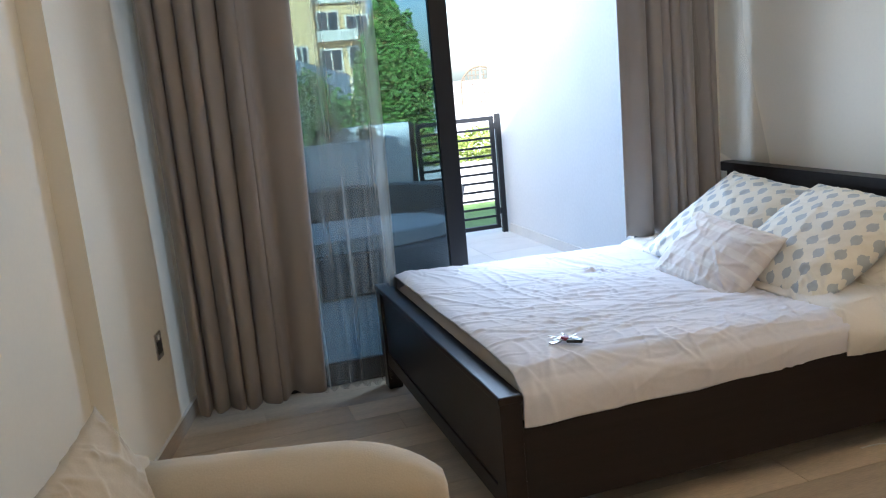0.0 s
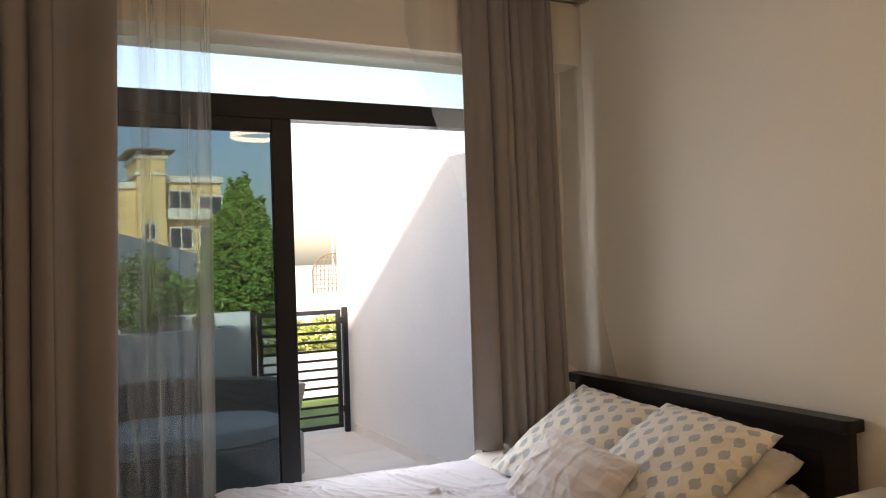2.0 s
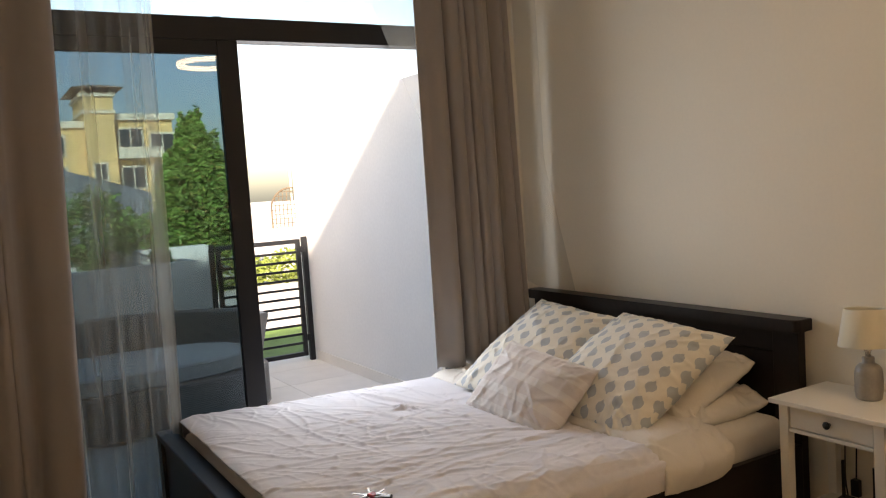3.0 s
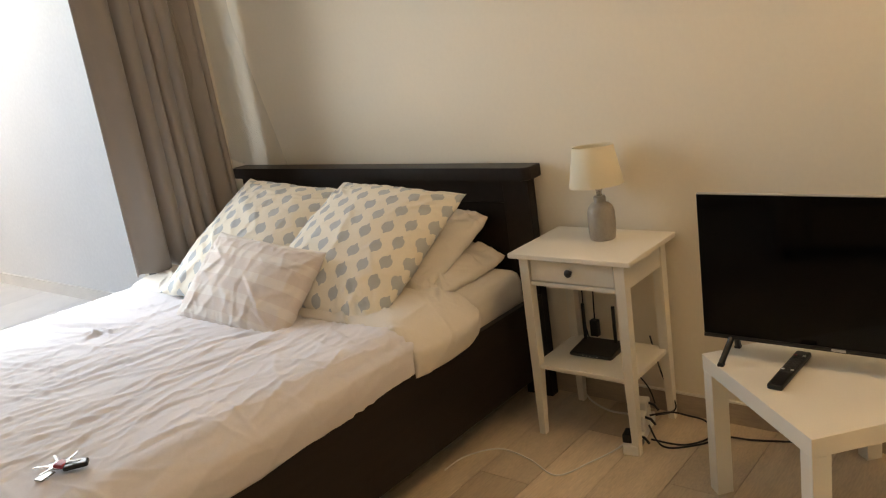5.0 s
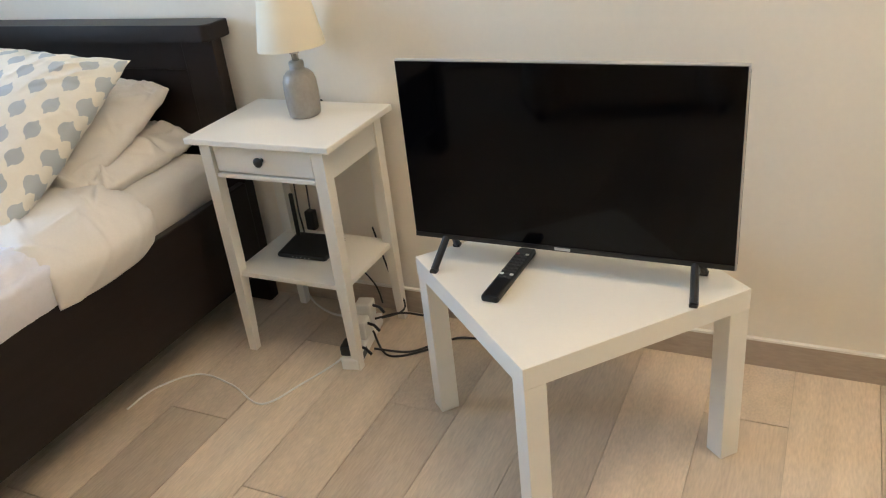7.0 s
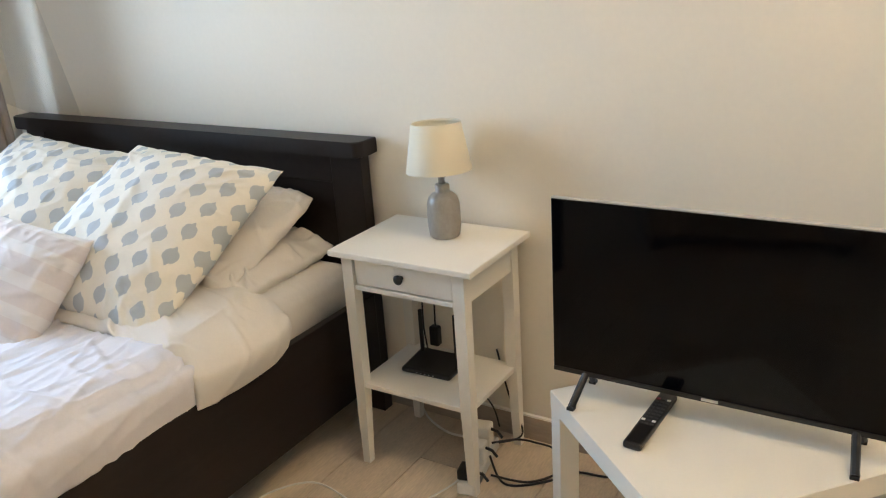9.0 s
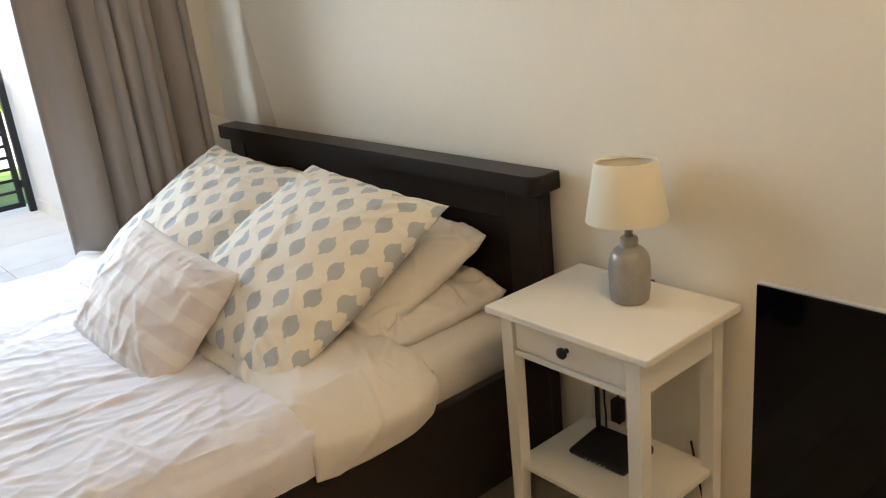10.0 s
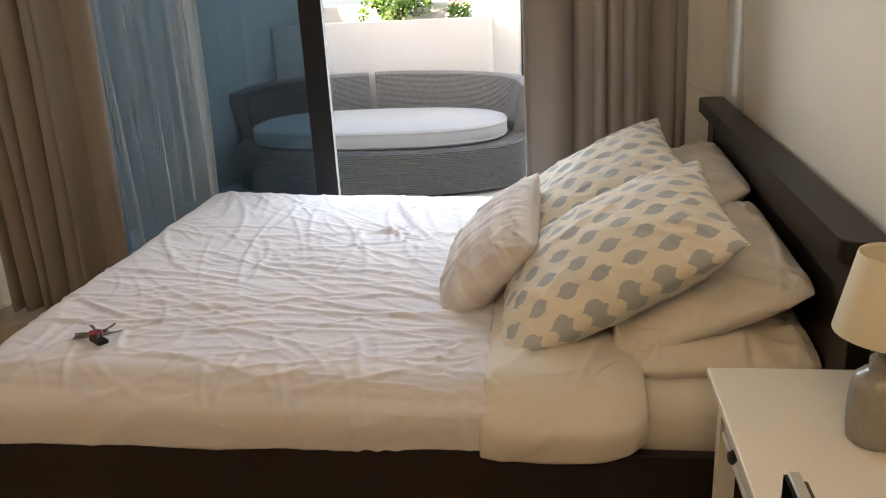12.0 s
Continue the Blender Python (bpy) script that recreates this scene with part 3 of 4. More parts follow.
def pillow(w, h, t, seed, pinch=0.07, n=110, soft=0.58, rumple=1.0, blunt=0.0):
    """A stuffed case with pointed corners, drawn-in sides and creases; x along w, y along h."""
    bm = bmesh.new()
    sides = []
    lin = np.linspace(-1, 1, n + 1)
    grid_of = {}
    vv, uu = np.meshgrid(lin, lin)
    box_area = (-w / 2, -h / 2, w / 2, h / 2)
    for sgn in (1, -1):
        g = []
        fold_map = creases(uu * w / 2, vv * h / 2, 22, seed * 3 + sgn, box_area, (0.06, 0.18), (0.012, 0.024), (0.003, 0.009), 0.7 * sgn, 0.9)
        fold_map += creases(uu * w / 2, vv * h / 2, 44, seed * 5 + sgn, box_area, (0.03, 0.10), (0.006, 0.011), (0.0015, 0.005), 2.2, 0.9)
        for cu, cv in ((1, 1), (1, -1), (-1, 1), (-1, -1)):
            spot = (cu * w * 0.38 - 0.05, cv * h * 0.38 - 0.05, cu * w * 0.38 + 0.05, cv * h * 0.38 + 0.05)
            fold_map += creases(uu * w / 2, vv * h / 2, 7, seed * 7 + sgn + cu + 3 * cv, spot, (0.05, 0.11), (0.007, 0.013), (0.003, 0.007), math.atan2(cv * h, cu * w), 0.35)
        for cv in (1, -1):
            fold_map += creases(uu * w / 2, vv * h / 2, 14, seed * 9 + sgn + cv, (-w * 0.45, cv * h * 0.40, w * 0.45, cv * h * 0.46), (0.02, 0.05), (0.006, 0.010), (0.002, 0.005), 1.57, 0.4)
        for i in range(n + 1):
            row = []
            for j in range(n + 1):
                u, v = 2 * i / n - 1, 2 * j / n - 1
                x = w / 2 * u * (1 - pinch * (1 - v * v) * u * u)
                y = h / 2 * v * (1 - pinch * (1 - u * u) * v * v)
                corner = 1 - blunt * (u * v) ** 6
                x, y = x * corner, y * corner
                f = max(0.0, (1 - abs(u) ** 2.2) * (1 - abs(v) ** 2.2)) ** soft
                c = noise.noise(Vector((x * 7 + seed, y * 7, sgn * 3 + seed)))
                crease = 1 - abs(2.4 * noise.noise(Vector((x * 11 + seed, y * 16, sgn + seed * 2))))
                z = sgn * (t / 2 * f * (1 + 0.12 * c) + (0.0015 * crease + rumple * fold_map[i, j]) * min(1, 3 * f))
                edge = max(abs(u), abs(v))
                if edge > 0.93:
                    z += 0.008 * noise.noise(Vector((x * 18, y * 18, seed)))
                row.append(bm.verts.new((x, y, z)))
                grid_of[row[-1]] = (i, j)
            g.append(row)
        sides.append(g)
        for i in range(n):
            for j in range(n):
                q = (g[i][j], g[i + 1][j], g[i + 1][j + 1], g[i][j + 1])
                bm.faces.new(q if sgn > 0 else q[::-1])
    uv = bm.loops.layers.uv.new("cloth")

    def run(size):
        f = (1 - np.abs(lin) ** 2.2) ** soft * t / 2 * 0.75
        step = np.hypot(np.diff(lin) * size / 2, np.diff(f))
        along = np.concatenate([[0], np.cumsum(step)])
        return along - along[-1] / 2

    ru, rv = run(w), run(h)
    for face in bm.faces:
        for lo in face.loops:
            lo[uv].uv = (ru[grid_of[lo.vert][0]], rv[grid_of[lo.vert][1]])
    bmesh.ops.remove_doubles(bm, verts=bm.verts, dist=0.0012)
    return bm


def place(center, right, up):
    """A pose from a centre and the directions of local x and y."""
    r = Vector(right).normalized()
    u = Vector(up)
    u = (u - r * u.dot(r)).normalized()
    n = r.cross(u)
    m = Matrix((r, u, n)).transposed().to_4x4()
    m.translation = Vector(center)
    return m


# right: from the far to the near corner; up: towards the headboard
PILLOWS = "pillows on the bed"
single("pillow", pillow(0.71, 0.46, 0.18, 1.0, pinch=0.02, rumple=1.5, blunt=0.06), M_LINEN2, "plain white pillow lying flat by the headboard", "pillow", smooth=True, group=PILLOWS,
       m=place((-0.285, -1.46, 0.582), (0, -1, -0.02), (1, -0.06, 0.03)))
single("pillow", pillow(0.71, 0.50, 0.18, 2.0, pinch=0.02, rumple=1.5, blunt=0.06), M_LINEN2, "plain white pillow leaning on another pillow", "pillow", smooth=True, group=PILLOWS,
       m=place((-0.308, -1.412, 0.672), (0.0, -1, -0.025), (0.448, -0.039, 0.169)))
single("pillow", pillow(0.71, 0.46, 0.18, 3.0, pinch=0.02, rumple=1.5, blunt=0.06), M_LINEN2, "plain white pillow lying flat by the headboard", "pillow", smooth=True, group=PILLOWS,
       m=place((-0.315, -0.70, 0.612), (0, -1, 0), (1, 0.02, 0.06)))
single("pillow", pillow(0.71, 0.50, 0.18, 4.0, pinch=0.02, rumple=1.5, blunt=0.06), M_LINEN2, "plain white pillow leaning on another pillow", "pillow", smooth=True, group=PILLOWS,
       m=place((-0.30, -0.715, 0.70), (0.0, -1, 0.0), (0.45, 0.0, 0.2)))
single("cushion", pillow(0.63, 0.66, 0.24, 5.0, pinch=0.055, soft=0.60, rumple=0.85), M_MOTIF, "cream cushion printed with grey-blue ovals, leaning on pillows", "cushion", smooth=True, group="printed cushions",
       m=place((-0.534, -1.462, 0.736), (0.015, -0.62, -0.043), (0.538, -0.028, 0.304)))
single("cushion", pillow(0.62, 0.665, 0.22, 6.0, pinch=0.055, soft=0.60, rumple=0.85), M_MOTIF, "cream cushion printed with grey-blue ovals, leaning beside the curtain", "cushion", smooth=True, group="printed cushions",
       m=place((-0.580, -0.920, 0.744), (0.03, -0.60, -0.05), (0.55, 0.08, 0.35)))
single("small_cushion", pillow(0.60, 0.385, 0.17, 7.0, pinch=0.05, soft=0.50, rumple=0.6), M_STRIPE, "small mauve-grey striped linen cushion", "cushion", smooth=True,
       m=place((-0.864, -1.204, 0.672), (0.0, -0.58, -0.045), (0.25, -0.01, 0.24)))

# ---- bedside table ----
NX0, NX1, NY0, NY1 = -0.365, -0.015, -2.484, -2.022
ns = thing("bedside_table", pose((NX0 + NX1) / 2, (NY0 + NY1) / 2, 0), "white painted wooden bedside table with drawer and shelf", "bedside table")
hw, hd = (NY1 - NY0) / 2, (NX1 - NX0) / 2
part("top", boxes((-hd, -hw, 0.682, hd, hw, 0.70), bevel=0.003), M_WHITE_WOOD, ns)


def tapered_leg(x, y, sx, sy, z1):
    bm = bmesh.new()
    wt, wb = 0.036, 0.024
    vs = []
    for z, w in ((0, wb), (0.28, 0.034), (z1, wt)):
        vs.append([bm.verts.new((x + sx * a * w, y + sy * b * w, z)) for a, b in ((0, 0), (1, 0), (1, 1), (0, 1))])
    for a, b in zip(vs, vs[1:]):
        for i in range(4):
            bm.faces.new((a[i], a[(i + 1) % 4], b[(i + 1) % 4], b[i]))
    bm.faces.new(vs[0])
    bm.faces.new(vs[-1])
    return bm


for sx, sy in ((1, 1), (1, -1), (-1, 1), (-1, -1)):
    part("leg", tapered_leg(-sx * (hd - 0.02), -sy * (hw - 0.032), sx, sy, 0.682), M_WHITE_WOOD, ns)
lx, ly = hd - 0.022, hw - 0.034
part("apron", boxes((-lx + 0.004, -ly + 0.004, 0.59, lx - 0.004, -ly + 0.02, 0.682)), M_WHITE_WOOD, ns)
part("apron", boxes((-lx + 0.004, ly - 0.02, 0.59, lx - 0.004, ly - 0.004, 0.682)), M_WHITE_WOOD, ns)
part("back_panel", boxes((lx - 0.016, -ly + 0.02, 0.59, lx - 0.004, ly - 0.02, 0.682)), M_WHITE_WOOD, ns)
part("rail", boxes((-lx + 0.001, -ly + 0.036, 0.582, -lx + 0.02, ly - 0.036, 0.596), bevel=0.002), M_WHITE_WOOD, ns)
dr = part("drawer", boxes((-lx + 0.004, -ly + 0.039, 0.60, -lx + 0.022, ly - 0.039, 0.678), bevel=0.002), M_WHITE_WOOD, ns)
kn = lathe([(0.0001, 0.026), (0.009, 0.025), (0.014, 0.020), (0.013, 0.015), (0.006, 0.009), (0.006, 0.0)], 20)
part("knob", kn, M_BLACK, dr, "dark metal knob", smooth=True, m=pose(-lx + 0.004, 0.0, 0.642, 0, -90, 0))
part("shelf", boxes((-lx + 0.006, -ly + 0.006, 0.262, lx - 0.006, ly - 0.006, 0.278), bevel=0.002), M_WHITE_WOOD, ns)

# ---- table lamp ----
tl = thing("table_lamp", pose(-0.135, -2.273, 0.70) @ Matrix.Diagonal((0.87, 0.87, 0.985, 1)), "ribbed grey ceramic table lamp with a cream shade", "table lamp")


def ribbed(profile, z_lo, z_hi, ribs=46, depth=0.0011):
    bm = lathe(profile, ribs * 2)
    for v in bm.verts:
        if z_lo < v.co.z < z_hi:
            a = math.atan2(v.co.y, v.co.x)
            k = 1 + depth / 0.05 * math.cos(ribs * a)
            v.co.x *= k
            v.co.y *= k
    return bm


part("base", ribbed([(0.0001, 0), (0.046, 0.0), (0.050, 0.004), (0.0525, 0.03), (0.0535, 0.07), (0.052, 0.10), (0.0475, 0.117), (0.036, 0.128), (0.026, 0.132), (0.0235, 0.136), (0.024, 0.152), (0.021, 0.156), (0.008, 0.157)], 0.02, 0.112),
     M_CERAMIC, tl, smooth=True)
part("neck", lathe([(0.011, 0.150), (0.011, 0.175), (0.015, 0.177), (0.015, 0.205), (0.0001, 0.206)], 20), M_STEEL, tl, "chrome lamp holder", smooth=True)
sh = lathe([(0.107, 0.190), (0.1075, 0.192), (0.0805, 0.326), (0.0795, 0.328), (0.078, 0.326), (0.105, 0.191), (0.107, 0.190)], 56)
part("shade", sh, M_SHADE, tl, smooth=True, m=pose(0.012, 0.012, 0, -2, 2, 0))
part("shade_ring", tube([(0.078 * math.cos(a), 0.078 * math.sin(a), 0.322) for a in (k * math.pi / 16 for k in range(33))], 0.0015, 6), M_SHADE, tl, m=pose(0.012, 0.012, 0, -2, 2, 0))

# ---- side table and television ----
sq = thing("side_table", pose(-0.393, -3.110, 0, 0, 0, 48), "square white side table standing cornerwise to the wall", "table")
part("top", boxes((-0.275, -0.275, 0.40, 0.275, 0.275, 0.45), bevel=0.0015), M_FOIL, sq)
for sx in (-1, 1):
    for sy in (-1, 1):
        part("leg", boxes((min(sx * 0.274, sx * 0.224), min(sy * 0.274, sy * 0.224), 0, max(sx * 0.274, sx * 0.224), max(sy * 0.274, sy * 0.224), 0.3995), bevel=0.0015), M_FOIL, sq)
TVX = -0.405
tv = thing("television", pose(TVX, -3.099, 0.45), "black flat-screen television with silver edge and two feet", "television")
part("back", boxes((0.012, -0.369, 0.06, 0.022, 0.369, 0.478), (0.022, -0.27, 0.08, 0.075, 0.27, 0.33), bevel=0.004), M_BLACK, tv)
part("bezel", boxes((-0.002, -0.369, 0.056, 0.012, 0.369, 0.489), bevel=0.002), M_SILVER, tv, "thin silver edge")
scr = part("screen", boxes((-0.006, -0.366, 0.060, -0.002, 0.366, 0.486)), M_SCREEN, tv, "switched-off glossy dark screen")
part("chin", boxes((-0.0085, -0.366, 0.060, -0.006, 0.366, 0.071)), M_BLACK, tv)
part("logo_plate", boxes((-0.0095, -0.018, 0.0625, -0.0085, 0.018, 0.0695)), M_SILVER, tv, "small silver maker's plate")
for y in (0.297, -0.297):
    sgn = 1 if y > 0 else -1
    for x in (-0.068, 0.068):
        part("foot", boxes((x - 0.009, y - 0.009, 0.0, x + 0.009, y + 0.009, 0.008), bevel=0.002), M_BLACK, tv)
    part("strut", tube([(-0.068, y, 0.006), (0.012, y - 0.012 * sgn, 0.075)], 0.009, 8), M_BLACK, tv)
    part("strut", tube([(0.068, y, 0.006), (0.022, y - 0.012 * sgn, 0.075)], 0.009, 8), M_BLACK, tv)
M_RED = mat("red_plastic", (0.28, 0.035, 0.07), 0.4)
M_GREY_KEY = mat("grey_rubber_keys", (0.05, 0.05, 0.052), 0.5)
rc = thing("remote_control", place((-0.452, -2.984, 0.4585), (-0.037, -1, 0), (1, -0.037, 0)), "black television remote control lying on the white table", "remote control")
part("body", boxes((-0.021, -0.118, -0.0085, 0.021, 0.118, 0.0085), bevel=0.006), M_BLACK, rc)
for k in range(9):
    for j in (-1, 0, 1):
        part("button", boxes((j * 0.012 - 0.004, -0.03 + k * 0.014 - 0.004, 0.0085, j * 0.012 + 0.004, -0.03 + k * 0.014 + 0.003, 0.0100)),
             M_RED if (k, j) == (8, -1) else M_WHITE_PLASTIC if k in (1, 8) and j else M_GREY_KEY, rc)

# ---- small things by the bed ----
router = thing("wifi_router", pose(-0.165, -2.226, 0.278, 0, 0, 2), "black wifi router with upright antennas on the shelf", "router")
rb = bmesh.new()
box(rb, -0.065, -0.085, 0.0, 0.065, 0.085, 0.026, bevel=0.008)
for v in rb.verts:
    if v.co.x < -0.05 and v.co.z > 0.015:
        v.co.z -= 0.010
part("body", rb, M_BLACK, router)
for y in (-0.052, 0.068):
    part("antenna", boxes((0.036, y - 0.006, 0.012, 0.046, y + 0.006, 0.165), bevel=0.003), M_BLACK, router)
for k in range(5):
    part("led", boxes((-0.0655, -0.03 + k * 0.014, 0.006, -0.0645, -0.026 + k * 0.014, 0.009)), M_WHITE_PLASTIC, router)


def cable(name, points, radius, material, label):
    return single(name, tube(smooth_line(points), radius, 6), material, label, "cable", smooth=True)


cable("power_cable", [(-0.02, -2.10, 0.60), (-0.02, -2.095, 0.44), (-0.03, -2.10, 0.34), (-0.05, -2.12, 0.29), (-0.10, -2.16, 0.284)], 0.0028, M_BLACK, "thin black cable hanging behind the bedside table")
cable("power_cable", [(-0.02, -2.15, 0.60), (-0.02, -2.142, 0.45), (-0.02, -2.138, 0.335)], 0.0028, M_BLACK, "thin black cable hanging behind the bedside table")
cable("power_cable", [(-0.02, -2.138, 0.272), (-0.03, -2.16, 0.25), (-0.012, -2.22, 0.20), (-0.02, -2.33, 0.10), (-0.06, -2.38, 0.05)], 0.0028, M_BLACK, "thin black cable hanging behind the bedside table")
single("adapter", boxes((-0.036, -2.154, 0.27, -0.008, -2.122, 0.337), bevel=0.005), M_BLACK, "small black plug adapter hanging on its cable", "adapter")
cable("lamp_cable", [(-0.095, -2.262, 0.7035), (-0.06, -2.258, 0.7035), (-0.022, -2.25, 0.7035), (-0.010, -2.25, 0.698), (-0.006, -2.25, 0.67), (-0.006, -2.25, 0.56)], 0.002, M_BLACK, "thin dark lamp cable running over the back edge of the table")
cable("white_cable", [(-0.706, -1.888, 0.004), (-0.60, -1.90, 0.004), (-0.505, -1.983, 0.004), (-0.52, -2.12, 0.004), (-0.568, -2.258, 0.004), (-0.45, -2.32, 0.004), (-0.338, -2.361, 0.004), (-0.30, -2.38, 0.02)], 0.003,
      M_WHITE_PLASTIC, "thin white cable curling over the floor")
cable("white_cable", [(-0.02, -2.06, 0.02), (-0.06, -2.12, 0.005), (-0.10, -2.22, 0.005), (-0.09, -2.34, 0.005), (-0.15, -2.40, 0.02)], 0.004, M_WHITE_PLASTIC, "white cable running behind the bedside table")
cable("black_cable", [(-0.20, -2.42, 0.04), (-0.26, -2.50, 0.006), (-0.20, -2.60, 0.006), (-0.12, -2.66, 0.006), (-0.10, -2.75, 0.006), (-0.05, -2.9, 0.006)], 0.0035, M_BLACK, "black cable looping over the floor")
cable("black_cable", [(-0.15, -2.40, 0.05), (-0.10, -2.46, 0.05), (-0.05, -2.50, 0.02), (-0.04, -2.56, 0.006), (-0.12, -2.62, 0.006), (-0.22, -2.56, 0.006), (-0.27, -2.46, 0.03)], 0.0035, M_BLACK, "black cable looping round the power strip")
cable("black_cable", [(-0.02, -2.36, 0.30), (-0.03, -2.40, 0.16), (-0.06, -2.46, 0.05), (-0.14, -2.42, 0.05)], 0.003, M_BLACK, "black cable hanging down to the power strip")
strip = thing("power_strip", pose(-0.225, -2.395, 0.0, 0, 0, 12), "white power strip with plugs lying on the floor", "power strip")
part("body", boxes((-0.13, -0.027, 0.0, 0.13, 0.027, 0.038), bevel=0.006), M_WHITE_PLASTIC, strip)
part("socket_face", boxes((-0.128, -0.0285, 0.010, -0.05, -0.027, 0.032)), M_BLACK, strip)
for x, y, z1, c, lab in ((-0.09, 0.004, 0.072, M_BLACK, "black plug"), (-0.005, 0.0, 0.098, M_WHITE_PLASTIC, "white square plug"), (0.075, 0.006, 0.112, M_WHITE_PLASTIC, "white square plug")):
    pl = part("plug", boxes((x - 0.026, y - 0.026, 0.038, x + 0.026, y + 0.026, z1), bevel=0.006), c, strip, lab)
    part("cord_guard", tube([(x, y - 0.02, z1 - 0.012), (x, y - 0.045, z1 - 0.02), (x, y - 0.06, z1 - 0.04)], 0.0045, 6), M_BLACK, pl)
part("switch", boxes((0.112, -0.012, 0.038, 0.124, 0.012, 0.042), bevel=0.001), M_RED, strip, "small red switch")

socket = thing("wall_socket", pose(slant_x(-0.49) + 0.001, -0.49, 0.50, 0, 0, -math.degrees(math.atan(SLANT))), "brushed steel wall socket plate on the slanted wall", "socket")
part("plate", boxes((0, -0.043, -0.06, 0.008, 0.043, 0.06), bevel=0.003), M_STEEL, socket)
part("insert", boxes((0.008, -0.03, -0.035, 0.0095, 0.03, 0.025)), M_BLACK, socket)
part("switch", boxes((0.0095, -0.012, 0.028, 0.012, 0.002, 0.048)), M_WHITE_PLASTIC, socket)

M_KEY = mat("worn_key_metal", (0.22, 0.20, 0.18), 0.35, metal=0.9, vary=0.1)
keys = thing("bunch_of_keys", pose(-1.860, -1.733, 0.614) @ Matrix.Diagonal((0.85, 0.85, 0.9, 1)), "bunch of keys with red tag and car fob on the duvet", "keys")
part("ring", tube([(0.018 * math.cos(a), 0.018 * math.sin(a), 0.004) for a in (k * math.pi / 12 for k in range(25))], 0.0015, 6), M_KEY, keys)
for k, a in enumerate((20, 75, 140, 200, 300)):
    kb = lathe([(0.0001, 0.0), (0.011, 0.0), (0.011, 0.0022), (0.0001, 0.0022)], 16)
    box(kb, 0.008, -0.0035, 0.0, 0.048, 0.0035, 0.0022)
    for q in range(3):
        box(kb, 0.024 + 0.007 * q, -0.0065, 0.0, 0.027 + 0.007 * q, -0.003, 0.0022)
    part("key", kb, M_KEY, keys, m=pose(0.022 * math.cos(radians(a)), 0.022 * math.sin(radians(a)), 0.003 + 0.003 * k, 4 * k - 6, -5, a))
fob = boxes((-0.034, -0.018, 0, 0.034, 0.018, 0.014), bevel=0.006)
part("car_fob", fob, M_BLACK, keys, "black car key fob", m=pose(0.025, -0.045, 0.0, 0, 0, -35))
part("tag", boxes((-0.02, -0.015, 0, 0.02, 0.015, 0.012), bevel=0.005), M_RED, keys, "dark red tag", m=pose(-0.002, -0.014, 0.008, 10, 5, 30))
cardtag = boxes((-0.024, -0.015, 0, 0.024, 0.015, 0.003), bevel=0.001)
part("tag", cardtag, M_KEY, keys, "flat metal tag", m=pose(-0.05, -0.012, 0.002, 0, 0, 15))

# ---- armchair against the slanted wall ----
AXIS = -math.degrees(math.atan(SLANT))
chair_at = Vector((slant_x(-2.0), -2.0, 0)) + Vector((0.215, -0.02, 0))
arm_chair = thing("armchair", pose(chair_at.x, chair_at.y, 0, 0, 0, AXIS), "beige upholstered armchair against the slanted wall", "armchair")


def soft_box(x0, y0, z0, x1, y1, z1, r, puff=0.015, seed=0):
    bm = boxes((x0, y0, z0, x1, y1, z1), bevel=r)
    bmesh.ops.subdivide_edges(bm, edges=[e for e in bm.edges if e.calc_length() > 0.1], cuts=6, use_grid_fill=True)
    for v in bm.verts:
        v.co += v.normal * puff * noise.noise(v.co * 6 + Vector((seed, 0, 0)))
    return bm


part("base", soft_box(0.05, -1.0, 0.06, 0.88, 0.0, 0.30, 0.02, 0.003), M_CREAM_CLOTH, arm_chair, smooth=True)
part("seat_cushion", soft_box(0.22, -0.83, 0.29, 0.90, -0.19, 0.45, 0.05, 0.01, 3), M_CREAM_CLOTH, arm_chair, smooth=True)
part("backrest", soft_box(0.0, -1.0, 0.10, 0.24, 0.0, 0.68, 0.07, 0.01, 5), M_CREAM_CLOTH, arm_chair, smooth=True)


def rolled_arm(y0, y1):
    """A padded arm with a rounded top, its front end puckered."""
    bm = bmesh.new()
    rings = []
    xs = [0.20, 0.3, 0.42, 0.55, 0.66, 0.74, 0.80, 0.85, 0.90, 0.93, 0.96, 0.98, 0.99]
    for i, x in enumerate(xs):
        k = 1.0 if x < 0.70 else 1.0 - 0.55 * ((x - 0.70) / 0.285) ** 2.2
        if x > 0.985:
            k *= 0.65
        ring = []
        for a in range(17):
            t = math.pi * a / 16
            w = (y1 - y0) / 2 * k
            yy = (y0 + y1) / 2 + w * math.cos(t)
            zz = 0.55 - 0.10 * (1 - k) + 0.10 * k * math.sin(t) + (0.006 + 0.012 * (1 - k)) * noise.noise(Vector((x * 8, a * 0.6, 2)))
            ring.append(bm.verts.new((x, yy, zz)))
        ring = [bm.verts.new((x, (y0 + y1) / 2 + (y1 - y0) / 2 * k, 0.10))] + ring + [bm.verts.new((x, (y0 + y1) / 2 - (y1 - y0) / 2 * k, 0.10))]
        rings.append(ring)
    for a, b in zip(rings, rings[1:]):
        for k in range(len(a) - 1):
            bm.faces.new((a[k], a[k + 1], b[k + 1], b[k]))
    bm.faces.new(rings[0])
    bm.faces.new(rings[-1][::-1])
    return bm


